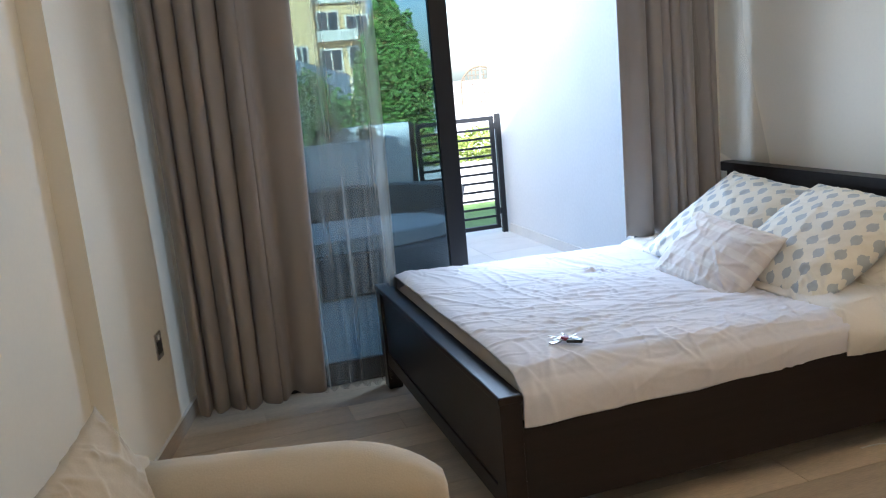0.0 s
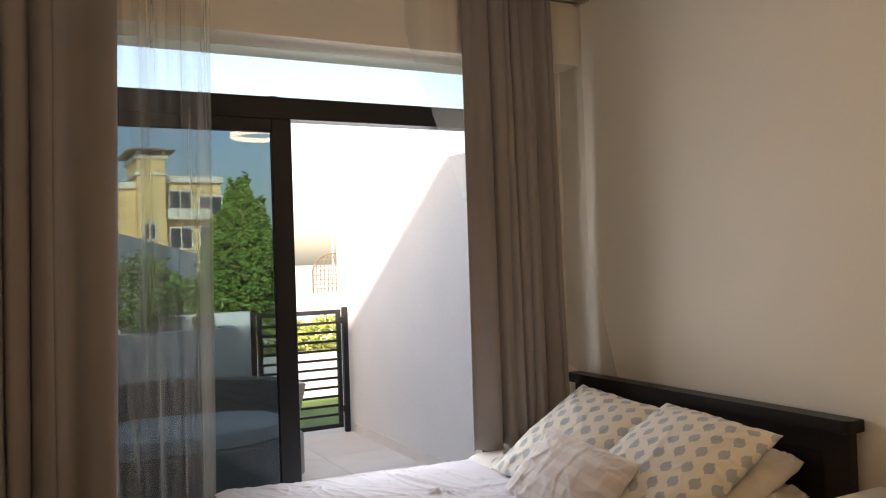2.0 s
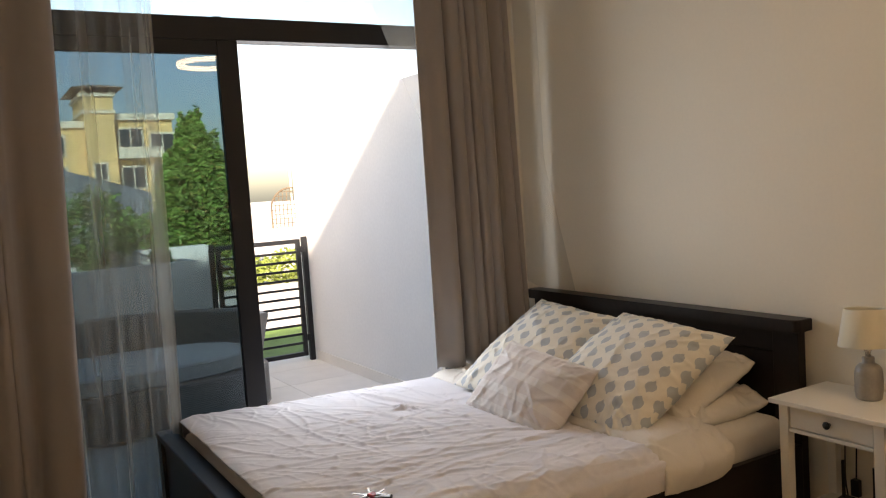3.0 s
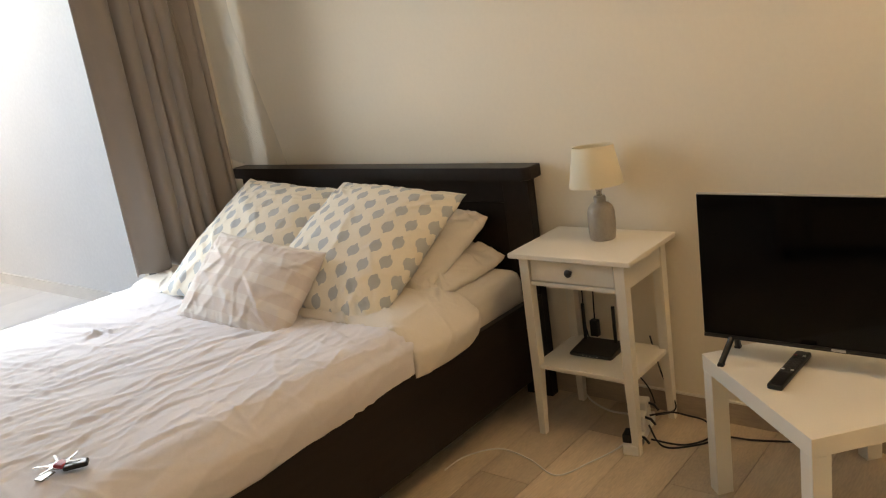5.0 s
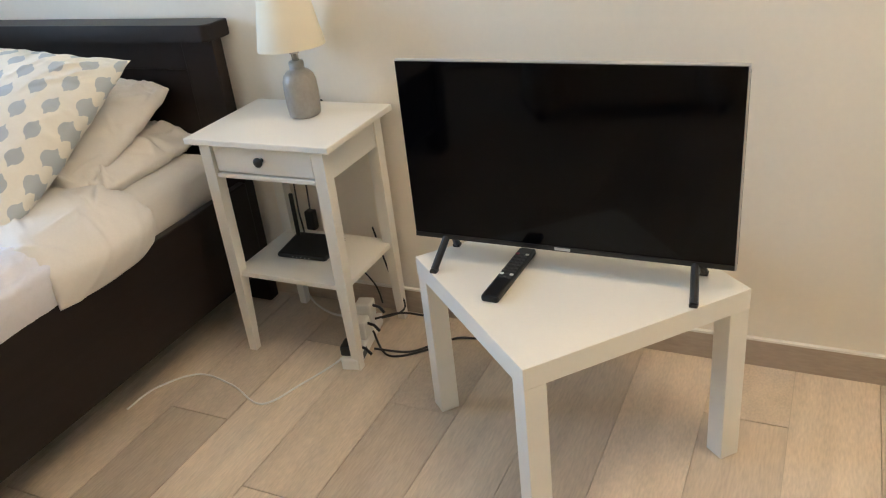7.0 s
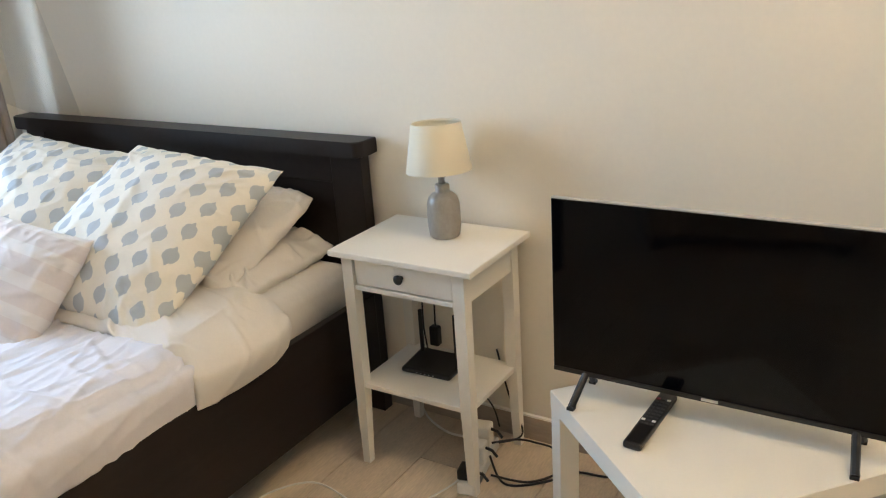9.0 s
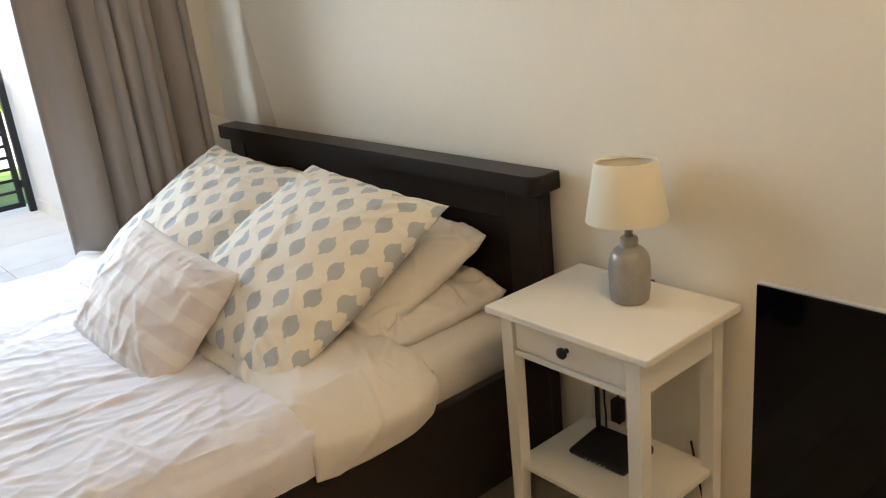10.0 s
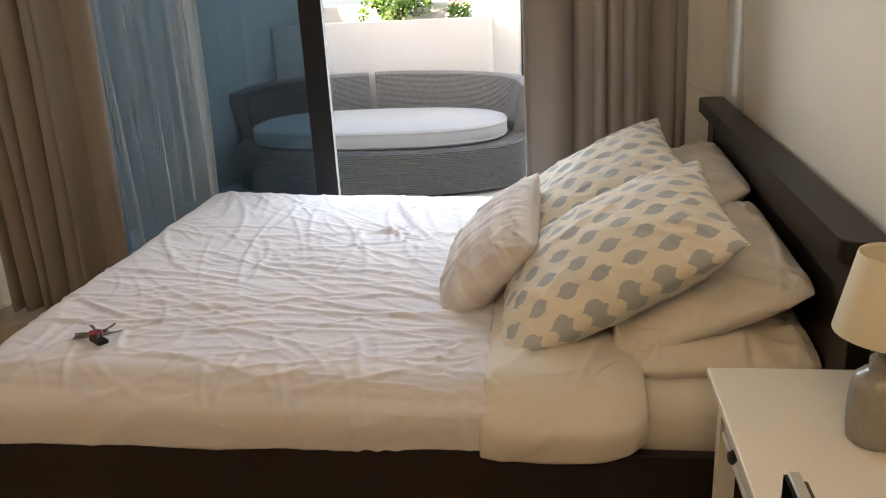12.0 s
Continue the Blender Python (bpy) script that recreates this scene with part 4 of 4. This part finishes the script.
for y0, y1 in ((-0.20, 0.03), (-1.03, -0.80)):
    arm = part("armrest", rolled_arm(y0, y1), M_CREAM_CLOTH, arm_chair, smooth=True)
    part("piping", tube([(0.20, (y0 + y1) / 2 + (y1 - y0) / 2 * math.cos(a), 0.55 + 0.102 * math.sin(a)) for a in (k * math.pi / 16 for k in range(17))], 0.004, 6), M_CREAM_CLOTH, arm, smooth=True)
for x in (0.1, 0.82):
    for y in (-0.94, -0.06):
        part("leg", boxes((x - 0.02, y - 0.02, 0, x + 0.02, y + 0.02, 0.06), bevel=0.003), M_WENGE, arm_chair)
back_m = pose(chair_at.x, chair_at.y, 0, 0, 0, AXIS)
single("beige_cushion", pillow(0.46, 0.46, 0.14, 9.0), M_CREAM_CLOTH, "plain beige cushion leaning in the armchair", "cushion", smooth=True,
       m=back_m @ place((0.20, -0.27, 0.585), (0, 1, 0.1), (-0.35, 0, 0.9)))
single("folded_cloth", soft_box(0.45, -0.42, 0.452, 0.68, -0.24, 0.60, 0.035, 0.03, 8), M_LINEN, "white cloth bundled on the armchair seat", "cloth", smooth=True, m=back_m)

# ---- ring lamp ----
ring_lamp = thing("ring_pendant_lamp", pose(-0.72, -3.85, 2.85), "glowing white ring pendant lamp below the ceiling", "ceiling lamp")
M_RING = emission("warm_lamp_light", (1.0, 0.70, 0.40), 7.4)
rg = bmesh.new()
loops = []
for k in range(48):
    a = 2 * math.pi * k / 48
    loops.append([rg.verts.new((r * math.cos(a), r * math.sin(a), z)) for r, z in ((0.27, -0.02), (0.31, -0.02), (0.31, 0.02), (0.27, 0.02))])
for k in range(48):
    a, b = loops[k], loops[(k + 1) % 48]
    for q in range(4):
        rg.faces.new((a[q], b[q], b[(q + 1) % 4], a[(q + 1) % 4]))
part("glowing_ring", rg, M_RING, ring_lamp)
for k in range(3):
    a = 2 * math.pi * k / 3
    part("wire", tube([(0.29 * math.cos(a), 0.29 * math.sin(a), 0.02), (0, 0, CEIL - 2.85 - 0.03)], 0.001, 5), M_STEEL, ring_lamp)
part("canopy", lathe([(0.0001, CEIL - 2.881), (0.06, CEIL - 2.88), (0.06, CEIL - 2.851), (0.0001, CEIL - 2.851)], 32), M_WHITE_PLASTIC, ring_lamp)

# ---- terrace ----
TZ = -0.02


def out_x(y):
    """The face of the garden wall that runs outside at the same slant as the bedroom wall."""
    return slant_x(y) - 0.53


single("ground", boxes((-400, 0.16, -0.6, 400, 700, -0.06)), M_ROAD, "pale paved ground round the houses", "ground", "structure")
single("lawn", boxes((-1.6, 3.75, -0.0595, 9, 5.6, -0.03)), M_GRASS, "bright green lawn strip beyond the gate", "lawn", "structure")
terrace = single("terrace_floor", boxes((-4.3, 0.16, -0.3, 0.0, 3.75, TZ - 0.006)), M_TERRACE_JOINT, "beige tiled terrace floor", "terrace", "structure")
single("terrace_wall", boxes((0.0, WALL_IN, -0.3, 0.2, 3.75, 2.37)), M_RENDER, "white rendered terrace side wall", "wall", "structure")
single("terrace_skirting", boxes((-0.012, 0.161, TZ, -0.0005, 3.42, 0.07)), M_TERRACE, "beige tile skirting along the terrace wall", "baseboard", "structure")
single("terrace_wall_slanted", prism([(out_x(0.161), 0.161), (out_x(30.0), 30.0), (out_x(30.0) - 0.2, 30.0), (out_x(0.161) - 0.2, 0.161)], -0.3, 2.15), M_RENDER,
       "white rendered garden wall running at a slant", "wall", "structure")
single("perimeter_wall", boxes((out_x(3.5) - 0.05, 3.40, -0.3, -0.98, 3.56, 1.19)), M_RENDER, "low white rendered garden wall", "wall", "structure")
planter = thing("planter", pose(0, 0, 0), "white rendered built-in planter full of soil", "planter", "structure")
px0, px1, py0, py1 = out_x(3.0) + 0.01, -1.20, 2.95, 3.395
part("front", boxes((px0, py0, TZ, px1, py0 + 0.07, 1.09), bevel=0.004), M_RENDER, planter)
part("side", boxes((px1 - 0.07, py0 + 0.0705, TZ, px1, py1, 1.09), bevel=0.004), M_RENDER, planter)
part("soil", boxes((px0, py0 + 0.071, TZ, px1 - 0.071, py1, 1.03)), M_SOIL, planter)


def leaf_cloud(center, radii, count, size, seed, taper=0.0, hollow=0.5, twist=1.0):
    """Many small bent leaves scattered through an uneven volume."""
    rnd = random.Random(seed)
    verts, faces = [], []
    c = Vector(center)
    while len(faces) < count * 2:
        d = Vector((rnd.gauss(0, 1), rnd.gauss(0, 1), rnd.gauss(0, 1))).normalized()
        r = hollow + (1 - hollow) * rnd.random() ** 0.5
        bumpy = 1 + 0.30 * noise.noise(d * 2.3 + Vector((seed, 0, 0))) + 0.16 * noise.noise(d * 6 + Vector((0, seed, 0)))
        if noise.noise(d * 4.1 + Vector((0, 0, seed))) < -0.42:
            continue
        z = d.z * r * bumpy
        k = 1 - taper * (z + 1) / 2
        p = c + Vector((d.x * radii[0] * r * bumpy * k, d.y * radii[1] * r * bumpy * k, z * radii[2]))
        a = Vector((rnd.gauss(0, 1), rnd.gauss(0, 1), rnd.gauss(0, 0.6))).normalized()
        b = a.cross(Vector((rnd.gauss(0, 1), rnd.gauss(0, 1), rnd.gauss(0, 1)))).normalized()
        s = size * rnd.uniform(0.6, 1.3)
        n = a.cross(b) * s * 0.18
        i = len(verts)
        verts += [p - a * s, p + b * s * 0.45 + n, p + a * s, p - b * s * 0.45 + n]
        faces += [(i, i + 1, i + 2), (i, i + 2, i + 3)]
    me = bpy.data.meshes.new("crown")
    me.from_pydata([tuple(v) for v in verts], [], faces)
    me.update()
    me.materials.append(M_LEAF)
    return me


def plant(name, at, label, category, trunk, clouds, kind=""):
    ob = thing(name, pose(*at), label, category, kind)
    for k, (r0, pts) in enumerate(trunk):
        bmt = tube(smooth_line(pts, 6), r0, 8)
        part("trunk" if k == 0 else "limb", bmt, M_BARK, ob, smooth=True)
    for cl in clouds:
        me = leaf_cloud(*cl)
        o = new("crown", me)
        o.parent = ob
    return ob


plant("garden_tree", (1.85, 15.0, -0.06), "tall dense green leafy tree, narrowing upwards", "tree",
      [(0.09, [(0, 0, 0), (0.03, 0, 1.2), (0, 0.02, 2.9)]), (0.04, [(0, 0, 1.0), (0.4, 0.1, 1.7)]), (0.04, [(0, 0, 0.9), (-0.4, 0.1, 1.6)])],
      [((0, 0, 1.9), (1.25, 1.1, 1.75), 15000, 0.075, 1, 0.62, 0.55)])
plant("hedge_bush", (0.2, 14.5, -0.06), "lower green bush beside the tree", "bush", [(0.05, [(0, 0, 0), (0, 0, 0.8)])],
      [((0, 0, 0.75), (1.0, 0.8, 0.75), 5000, 0.07, 2, 0.1, 0.55)])
plant("planter_shrub", (-1.95, 3.2, 1.03), "leafy green shrub growing in the planter", "shrub",
      [(0.012, [(0, 0, -0.02), (0.02, 0, 0.2)]), (0.009, [(0, 0, 0), (0.09, 0.02, 0.22)]), (0.009, [(0, 0, 0), (-0.09, 0.02, 0.22)])],
      [((0, 0, 0.36), (0.33, 0.19, 0.34), 2200, 0.026, 3, 0.0, 0.35)])
plant("flowering_plant", (-1.45, 3.18, 1.03), "small leafy plant with red flowers in the planter", "plant", [(0.006, [(0, 0, -0.02), (0, 0, 0.08)])],
      [((0, 0, 0.09), (0.11, 0.08, 0.09), 260, 0.024, 4, 0.0, 0.2)])
rndf = random.Random(2)
for k in range(7):
    single("red_flower", lathe([(0.0001, 0.008), (0.008, 0.005), (0.012, 0.009), (0.006, 0.0), (0.0001, 0.0)], 10), M_FLOWER, "small red flower above the leaves", "flower",
           m=pose(-1.45 + rndf.uniform(-0.08, 0.08), 3.16 + rndf.uniform(-0.06, 0.05), 1.19 + rndf.uniform(-0.02, 0.03)), group="red flowers")
plant("small_plant", (-2.22, 3.15, 1.03), "thin green seedling in the planter", "plant", [(0.004, [(0, 0, -0.02), (0, 0, 0.12)])],
      [((0, 0, 0.09), (0.06, 0.05, 0.1), 110, 0.02, 5, 0.0, 0.2)])
M_HEDGE = mat("clipped_hedge", (0.16, 0.21, 0.04), 0.8, vary=0.4, scale=6, fine=40)
hedge = thing("clipped_hedge", pose(0, 0, 0), "low clipped bright green hedge across the road", "hedge", "stuff")
for k in range(6):
    me = leaf_cloud((1.2 + 1.6 * k, 11.2, 0.22), (1.1, 0.5, 0.36), 1500, 0.06, 20 + k, 0.0, 0.4)
    me.materials.clear()
    me.materials.append(M_HEDGE)
    o = new("hedge_part", me)
    o.parent = hedge

gate = thing("garden_gate", pose(0, 3.46, TZ), "anthracite metal garden gate with horizontal bars", "gate")
for x0, x1 in ((-0.97, -0.92), (-0.075, -0.025)):
    part("post", boxes((x0, -0.025, 0.0, x1, 0.025, 1.20), bevel=0.003), M_ALU, gate)
fr = part("gate_frame", boxes((-0.90, -0.02, 0.05, -0.86, 0.02, 1.18), (-0.135, -0.02, 0.05, -0.095, 0.02, 1.18), (-0.86, -0.02, 1.14, -0.135, 0.02, 1.18), (-0.86, -0.02, 0.05, -0.135, 0.02, 0.09), bevel=0.002), M_ALU, gate)
for k in range(11):
    z = 0.165 + k * 0.088
    part("bar", boxes((-0.86, -0.008, z, -0.135, 0.008, z + 0.022)), M_ALU, fr)
for z in (0.2, 1.05):
    part("hinge", boxes((-0.10, -0.035, z, -0.06, -0.02, z + 0.06), bevel=0.003), M_ALU, gate)
part("latch", boxes((-0.915, -0.045, 0.98, -0.87, -0.02, 1.06), bevel=0.003), M_ALU, gate)

# ---- wicker daybed ----
bed_out = thing("wicker_daybed", pose(-1.965, 2.34, TZ), "round-ended grey wicker garden daybed with curved back", "daybed")
HX, HY = 1.07, 0.56


def oval(k, hx=HX, hy=HY, e=0.78):
    a = 2 * math.pi * k
    c, s = math.cos(a), math.sin(a)
    return math.copysign(abs(c) ** e, c) * hx, math.copysign(abs(s) ** e, s) * hy


def oval_wall(z0, z1, hx, hy, n=96, top=True, round_top=0.02):
    bm = bmesh.new()
    rings = []
    for z, k in ((z0, 0.985), (z0 + 0.02, 1.0), (z1 - round_top, 1.0), (z1 - round_top * 0.3, 1 - round_top * 0.4), (z1, 1 - round_top * 1.4)):
        rings.append([bm.verts.new((oval(i / n, hx, hy)[0] * k, oval(i / n, hx, hy)[1] * k, z)) for i in range(n)])
    for a, b in zip(rings, rings[1:]):
        for i in range(n):
            bm.faces.new((a[i], a[(i + 1) % n], b[(i + 1) % n], b[i]))
    bm.faces.new(rings[0][::-1])
    bm.faces.new(rings[-1])
    return bm


part("base", oval_wall(0.02, 0.33, HX, HY), M_WICKER, bed_out, smooth=False)
strands = bmesh.new()
for j in range(22):
    z = 0.028 + j * 0.0135
    pts = [(*[q * 1.004 for q in oval(i / 72)], z + 0.002 * math.sin(i * 1.9 + j)) for i in range(36, 73)]
    t = tube(pts, 0.0048, 4)
    tmp = bpy.data.meshes.new("strand")
    t.to_mesh(tmp)
    t.free()
    strands.from_mesh(tmp)
    bpy.data.meshes.remove(tmp)
st = part("base_weave", strands, M_WICKER_TOP, bed_out, "flat grey woven strands")
tagged(st, kind="stuff")


def back_shell(k0, k1, n=40):
    """A leaning, curved wicker back with thickness, from one place on the oval to another."""
    bm = bmesh.new()
    prof = []
    for i in range(n + 1):
        k = k0 + (k1 - k0) * i / n
        mid = 1 - abs(k - 0.25) / 0.27
        h = 0.665 + 0.065 * max(0, min(1, mid)) ** 0.7
        row = []
        for r, z in ((0.995, 0.32), (1.03, (0.32 + h) / 2), (1.07, h - 0.01), (1.055, h), (1.0, h), (0.975, h - 0.015), (0.94, (0.32 + h) / 2), (0.90, 0.32)):
            x, y = oval(k)
            row.append(bm.verts.new((x * r, y * r, z)))
        prof.append(row)
    for a, b in zip(prof, prof[1:]):
        for q in range(8):
            bm.faces.new((a[q], a[(q + 1) % 8], b[(q + 1) % 8], b[q]))
    bm.faces.new(prof[0][::-1])
    bm.faces.new(prof[-1])
    return bm


def weave_material():
    m = mat("grey_wicker_back", (0.27, 0.265, 0.255), 0.5, vary=0.2, scale=30, fine=200)
    t = m.node_tree
    b = t.nodes["Principled BSDF"]
    co = t.nodes.new("ShaderNodeTexCoord")
    br = t.nodes.new("ShaderNodeTexBrick")
    mp = t.nodes.new("ShaderNodeMapping")
    mp.inputs["Rotation"].default_value = (radians(90), 0, 0)
    br.inputs["Scale"].default_value = 20
    br.inputs["Mortar Size"].default_value = 0.03
    t.links.new(co.outputs["Object"], mp.inputs[0])
    t.links.new(mp.outputs[0], br.inputs[0])
    bp = t.nodes.new("ShaderNodeBump")
    bp.inputs["Strength"].default_value = 0.9
    bp.inputs["Distance"].default_value = 0.006
    t.links.new(br.outputs["Fac"], bp.inputs["Height"])
    bp.invert = True
    t.links.new(bp.outputs[0], b.inputs["Normal"])
    return m


M_WEAVE = weave_material()
for k0, k1 in ((0.0, 0.2615), (0.2675, 0.5)):
    part("backrest", back_shell(k0, k1), M_WEAVE, bed_out)
for k0, k1 in ((0.002, 0.2605), (0.2685, 0.498)):
    weave = bmesh.new()
    for j in range(40):
        pts = []
        for i in range(49):
            k = k0 + (k1 - k0) * i / 48
            mid = 1 - abs(k - 0.25) / 0.27
            h = 0.665 + 0.065 * max(0, min(1, mid)) ** 0.7
            f = (j + 0.5) / 40
            z = 0.335 + f * (h - 0.35)
            r = 0.90 + 0.075 * f + 0.004 * math.sin(i * math.pi + j * math.pi) - 0.004
            x, y = oval(k)
            wob = 0.0035 * (1 if (i + j) % 2 else -1)
            pts.append((x * r * (1 - wob), y * r * (1 - wob), z))
        t = tube(pts, 0.0042, 4)
        tmp = bpy.data.meshes.new("strand")
        t.to_mesh(tmp)
        t.free()
        weave.from_mesh(tmp)
        bpy.data.meshes.remove(tmp)
    tagged(part("back_weave", weave, M_WICKER_TOP, bed_out, "grey woven strands"), kind="stuff")
cu = oval_wall(0.335, 0.46, HX * 0.87, HY * 0.86, round_top=0.035)
daybed_mattress = single("daybed_mattress", cu, M_CUSHION, "thick off-white oval mattress on the wicker daybed", "mattress", smooth=True, m=pose(-1.965, 2.31, TZ))

for z in (0.352, 0.44):
    part("piping", tube([(oval(i / 96, HX * 0.87, HY * 0.86)[0] * 1.001, oval(i / 96, HX * 0.87, HY * 0.86)[1] * 1.001, z) for i in range(97)], 0.005, 6), M_CUSHION, daybed_mattress, smooth=True)

# ---- beyond the garden ----
house = thing("apartment_building", pose(5.2, 60, -0.06), "yellow rendered apartment building with a towered roof", "building")
part("wall", boxes((-14, 0, 0, 0.2, 12, 7.9)), M_YELLOW, house)
part("cornice", boxes((-14.2, -0.25, 7.6, 0.2, 12.2, 8.1), bevel=0.06), M_TRIM_OUT, house)
part("tower", boxes((0.2, -0.8, 0, 2.2, 5, 10.0)), M_YELLOW, house)
part("cornice", boxes((0.05, -0.95, 8.55, 2.35, 5.1, 8.8), bevel=0.05), M_TRIM_OUT, house)
part("cornice", boxes((0.0, -1.0, 9.75, 2.4, 5.2, 10.05), bevel=0.05), M_TRIM_OUT, house)
roof = prism([(-0.55, -1.6), (2.95, -1.6), (2.95, 5.8), (-0.55, 5.8)], 10.35, 10.75)
for v in roof.verts:
    if v.co.z > 10.5:
        v.co.x, v.co.y = 1.2 + (v.co.x - 1.2) * 0.45, 2.1 + (v.co.y - 2.1) * 0.45
part("roof", roof, M_ROOF, house)
for x in (0.3, 2.1):
    for y in (-0.7, 4.8):
        part("roof_post", boxes((x - 0.12, y - 0.12, 10.05, x + 0.12, y + 0.12, 10.36)), M_TRIM_OUT, house)
part("wing", boxes((2.2, 0, 0, 6.4, 12, 8.4)), M_YELLOW, house)
part("cornice", boxes((2.2, -0.3, 8.1, 6.6, 12.2, 8.6), bevel=0.06), M_TRIM_OUT, house)
part("balcony", boxes((2.3, -0.9, 5.3, 5.4, 0.0, 5.5), (2.3, -0.9, 5.5, 5.4, -0.8, 6.1)), M_TRIM_OUT, house)
part("wing", boxes((6.4, 3, 0, 9.2, 13, 7.2)), M_YELLOW, house)
part("cornice", boxes((6.4, 2.8, 6.9, 9.4, 13.2, 7.4), bevel=0.06), M_TRIM_OUT, house)


def far_window(x, z, w=1.6, h=1.3, y=0.0):
    wd = part("window", boxes((x - w / 2 - 0.15, y - 0.12, z - h / 2 - 0.15, x + w / 2 + 0.15, y + 0.02, z + h / 2 + 0.15)), M_TRIM_OUT, house)
    part("pane", boxes((x - w / 2, y - 0.14, z - h / 2, x - 0.05, y - 0.12, z + h / 2)), M_WINDARK, wd)
    part("pane", boxes((x + 0.05, y - 0.14, z - h / 2, x + w / 2, y - 0.12, z + h / 2)), M_WINDARK, wd)


for z in (1.7, 4.1, 6.4):
    for x in (-11, -8, -5, -2, 5.6):
        far_window(x, z)
for z in (1.6, 3.9, 6.7):
    far_window(3.35, z, 1.5, 1.5)
for z in (1.7, 4.4):
    far_window(1.0, z, 0.7, 1.1, -0.8)
post = thing("street_lamp", pose(20.6, 60, -0.06), "tall curved grey street lamp", "street lamp")
part("pole", tube(smooth_line([(0, 0, 0), (0, 0, 3.4), (-0.15, 0, 4.1), (-0.7, 0, 4.5)]), 0.09, 8), M_ROAD, post, smooth=True)
part("head", boxes((-1.2, -0.12, 4.42, -0.6, 0.12, 4.55), bevel=0.03), M_ROAD, post)
arch = thing("garden_arch", pose(13.2, 40, -0.06), "rounded garden trellis arch with a climbing plant", "trellis")
part("hoop", tube([(1.15 * math.cos(a), 0, 1.1 + 1.1 * math.sin(a)) for a in (k * math.pi / 20 for k in range(21))], 0.05, 6), M_BARK, arch, smooth=True)
for x in (-1.15, 1.15):
    part("upright", tube([(x, 0, 0), (x, 0, 1.1)], 0.05, 6), M_BARK, arch)
for k in range(9):
    x = -0.92 + 0.23 * k
    top = 1.1 + 1.1 * math.sqrt(1 - (x / 1.15) ** 2)
    part("lath", tube([(x, 0, 0), (x, 0, top)], 0.025, 5), M_BARK, arch)
for k in range(8):
    z = 0.25 * (k + 1)
    hwid = 1.15 if z < 1.1 else 1.15 * math.sqrt(max(0, 1 - ((z - 1.1) / 1.1) ** 2))
    part("lath", tube([(-hwid, 0, z), (hwid, 0, z)], 0.02, 5), M_BARK, arch)
plant("far_tree", (15.8, 42, -0.06), "slim yellow-green tree beyond the arch", "tree", [(0.08, [(0, 0, 0), (0.05, 0, 2.6)])], [((0, 0, 3.0), (0.7, 0.7, 1.5), 1600, 0.12, 31, 0.3, 0.3)])

# ---- floor planks and terrace tiles ----
PW, PL = 0.198, 1.198
plank_bm = boxes((-PL / 2, -PW / 2, -0.008, PL / 2, PW / 2, 0.0))
plank_me = mesh_from(plank_bm, "plank", M_PLANK)
rndp = random.Random(5)
row = 0
y = BACK_Y + 0.1
while y < WALL_IN + 0.1:
    off = (0.0, 0.4, 0.8, 0.2, 0.6, 1.0)[row % 6]
    x = -off + 0.55
    while x > -4.9:
        if x - PL / 2 < 0.02 and x + PL / 2 > slant_x(y) - 0.15:
            x_hi = min(x + PL / 2, -0.001)
            x_lo = max(x - PL / 2, slant_x(y) - 0.14)
            if x_hi - x_lo > 0.05:
                o = new("plank", plank_me)
                o.parent = floor
                o.matrix_basis = pose((x_hi + x_lo) / 2, y, rndp.uniform(-0.0004, 0.0004)) @ Matrix.Diagonal(((x_hi - x_lo) / PL, 1, 1, 1))
        x -= PL + 0.002
    y += PW + 0.002
    row += 1
tile_me = mesh_from(boxes((-0.298, -0.298, -0.01, 0.298, 0.298, 0.0)), "tile", M_TERRACE)
for i in range(7):
    for j in range(6):
        o = new("tile", tile_me)
        o.parent = terrace
        o.matrix_basis = pose(-0.31 - 0.6 * i, 0.47 + 0.6 * j, TZ)
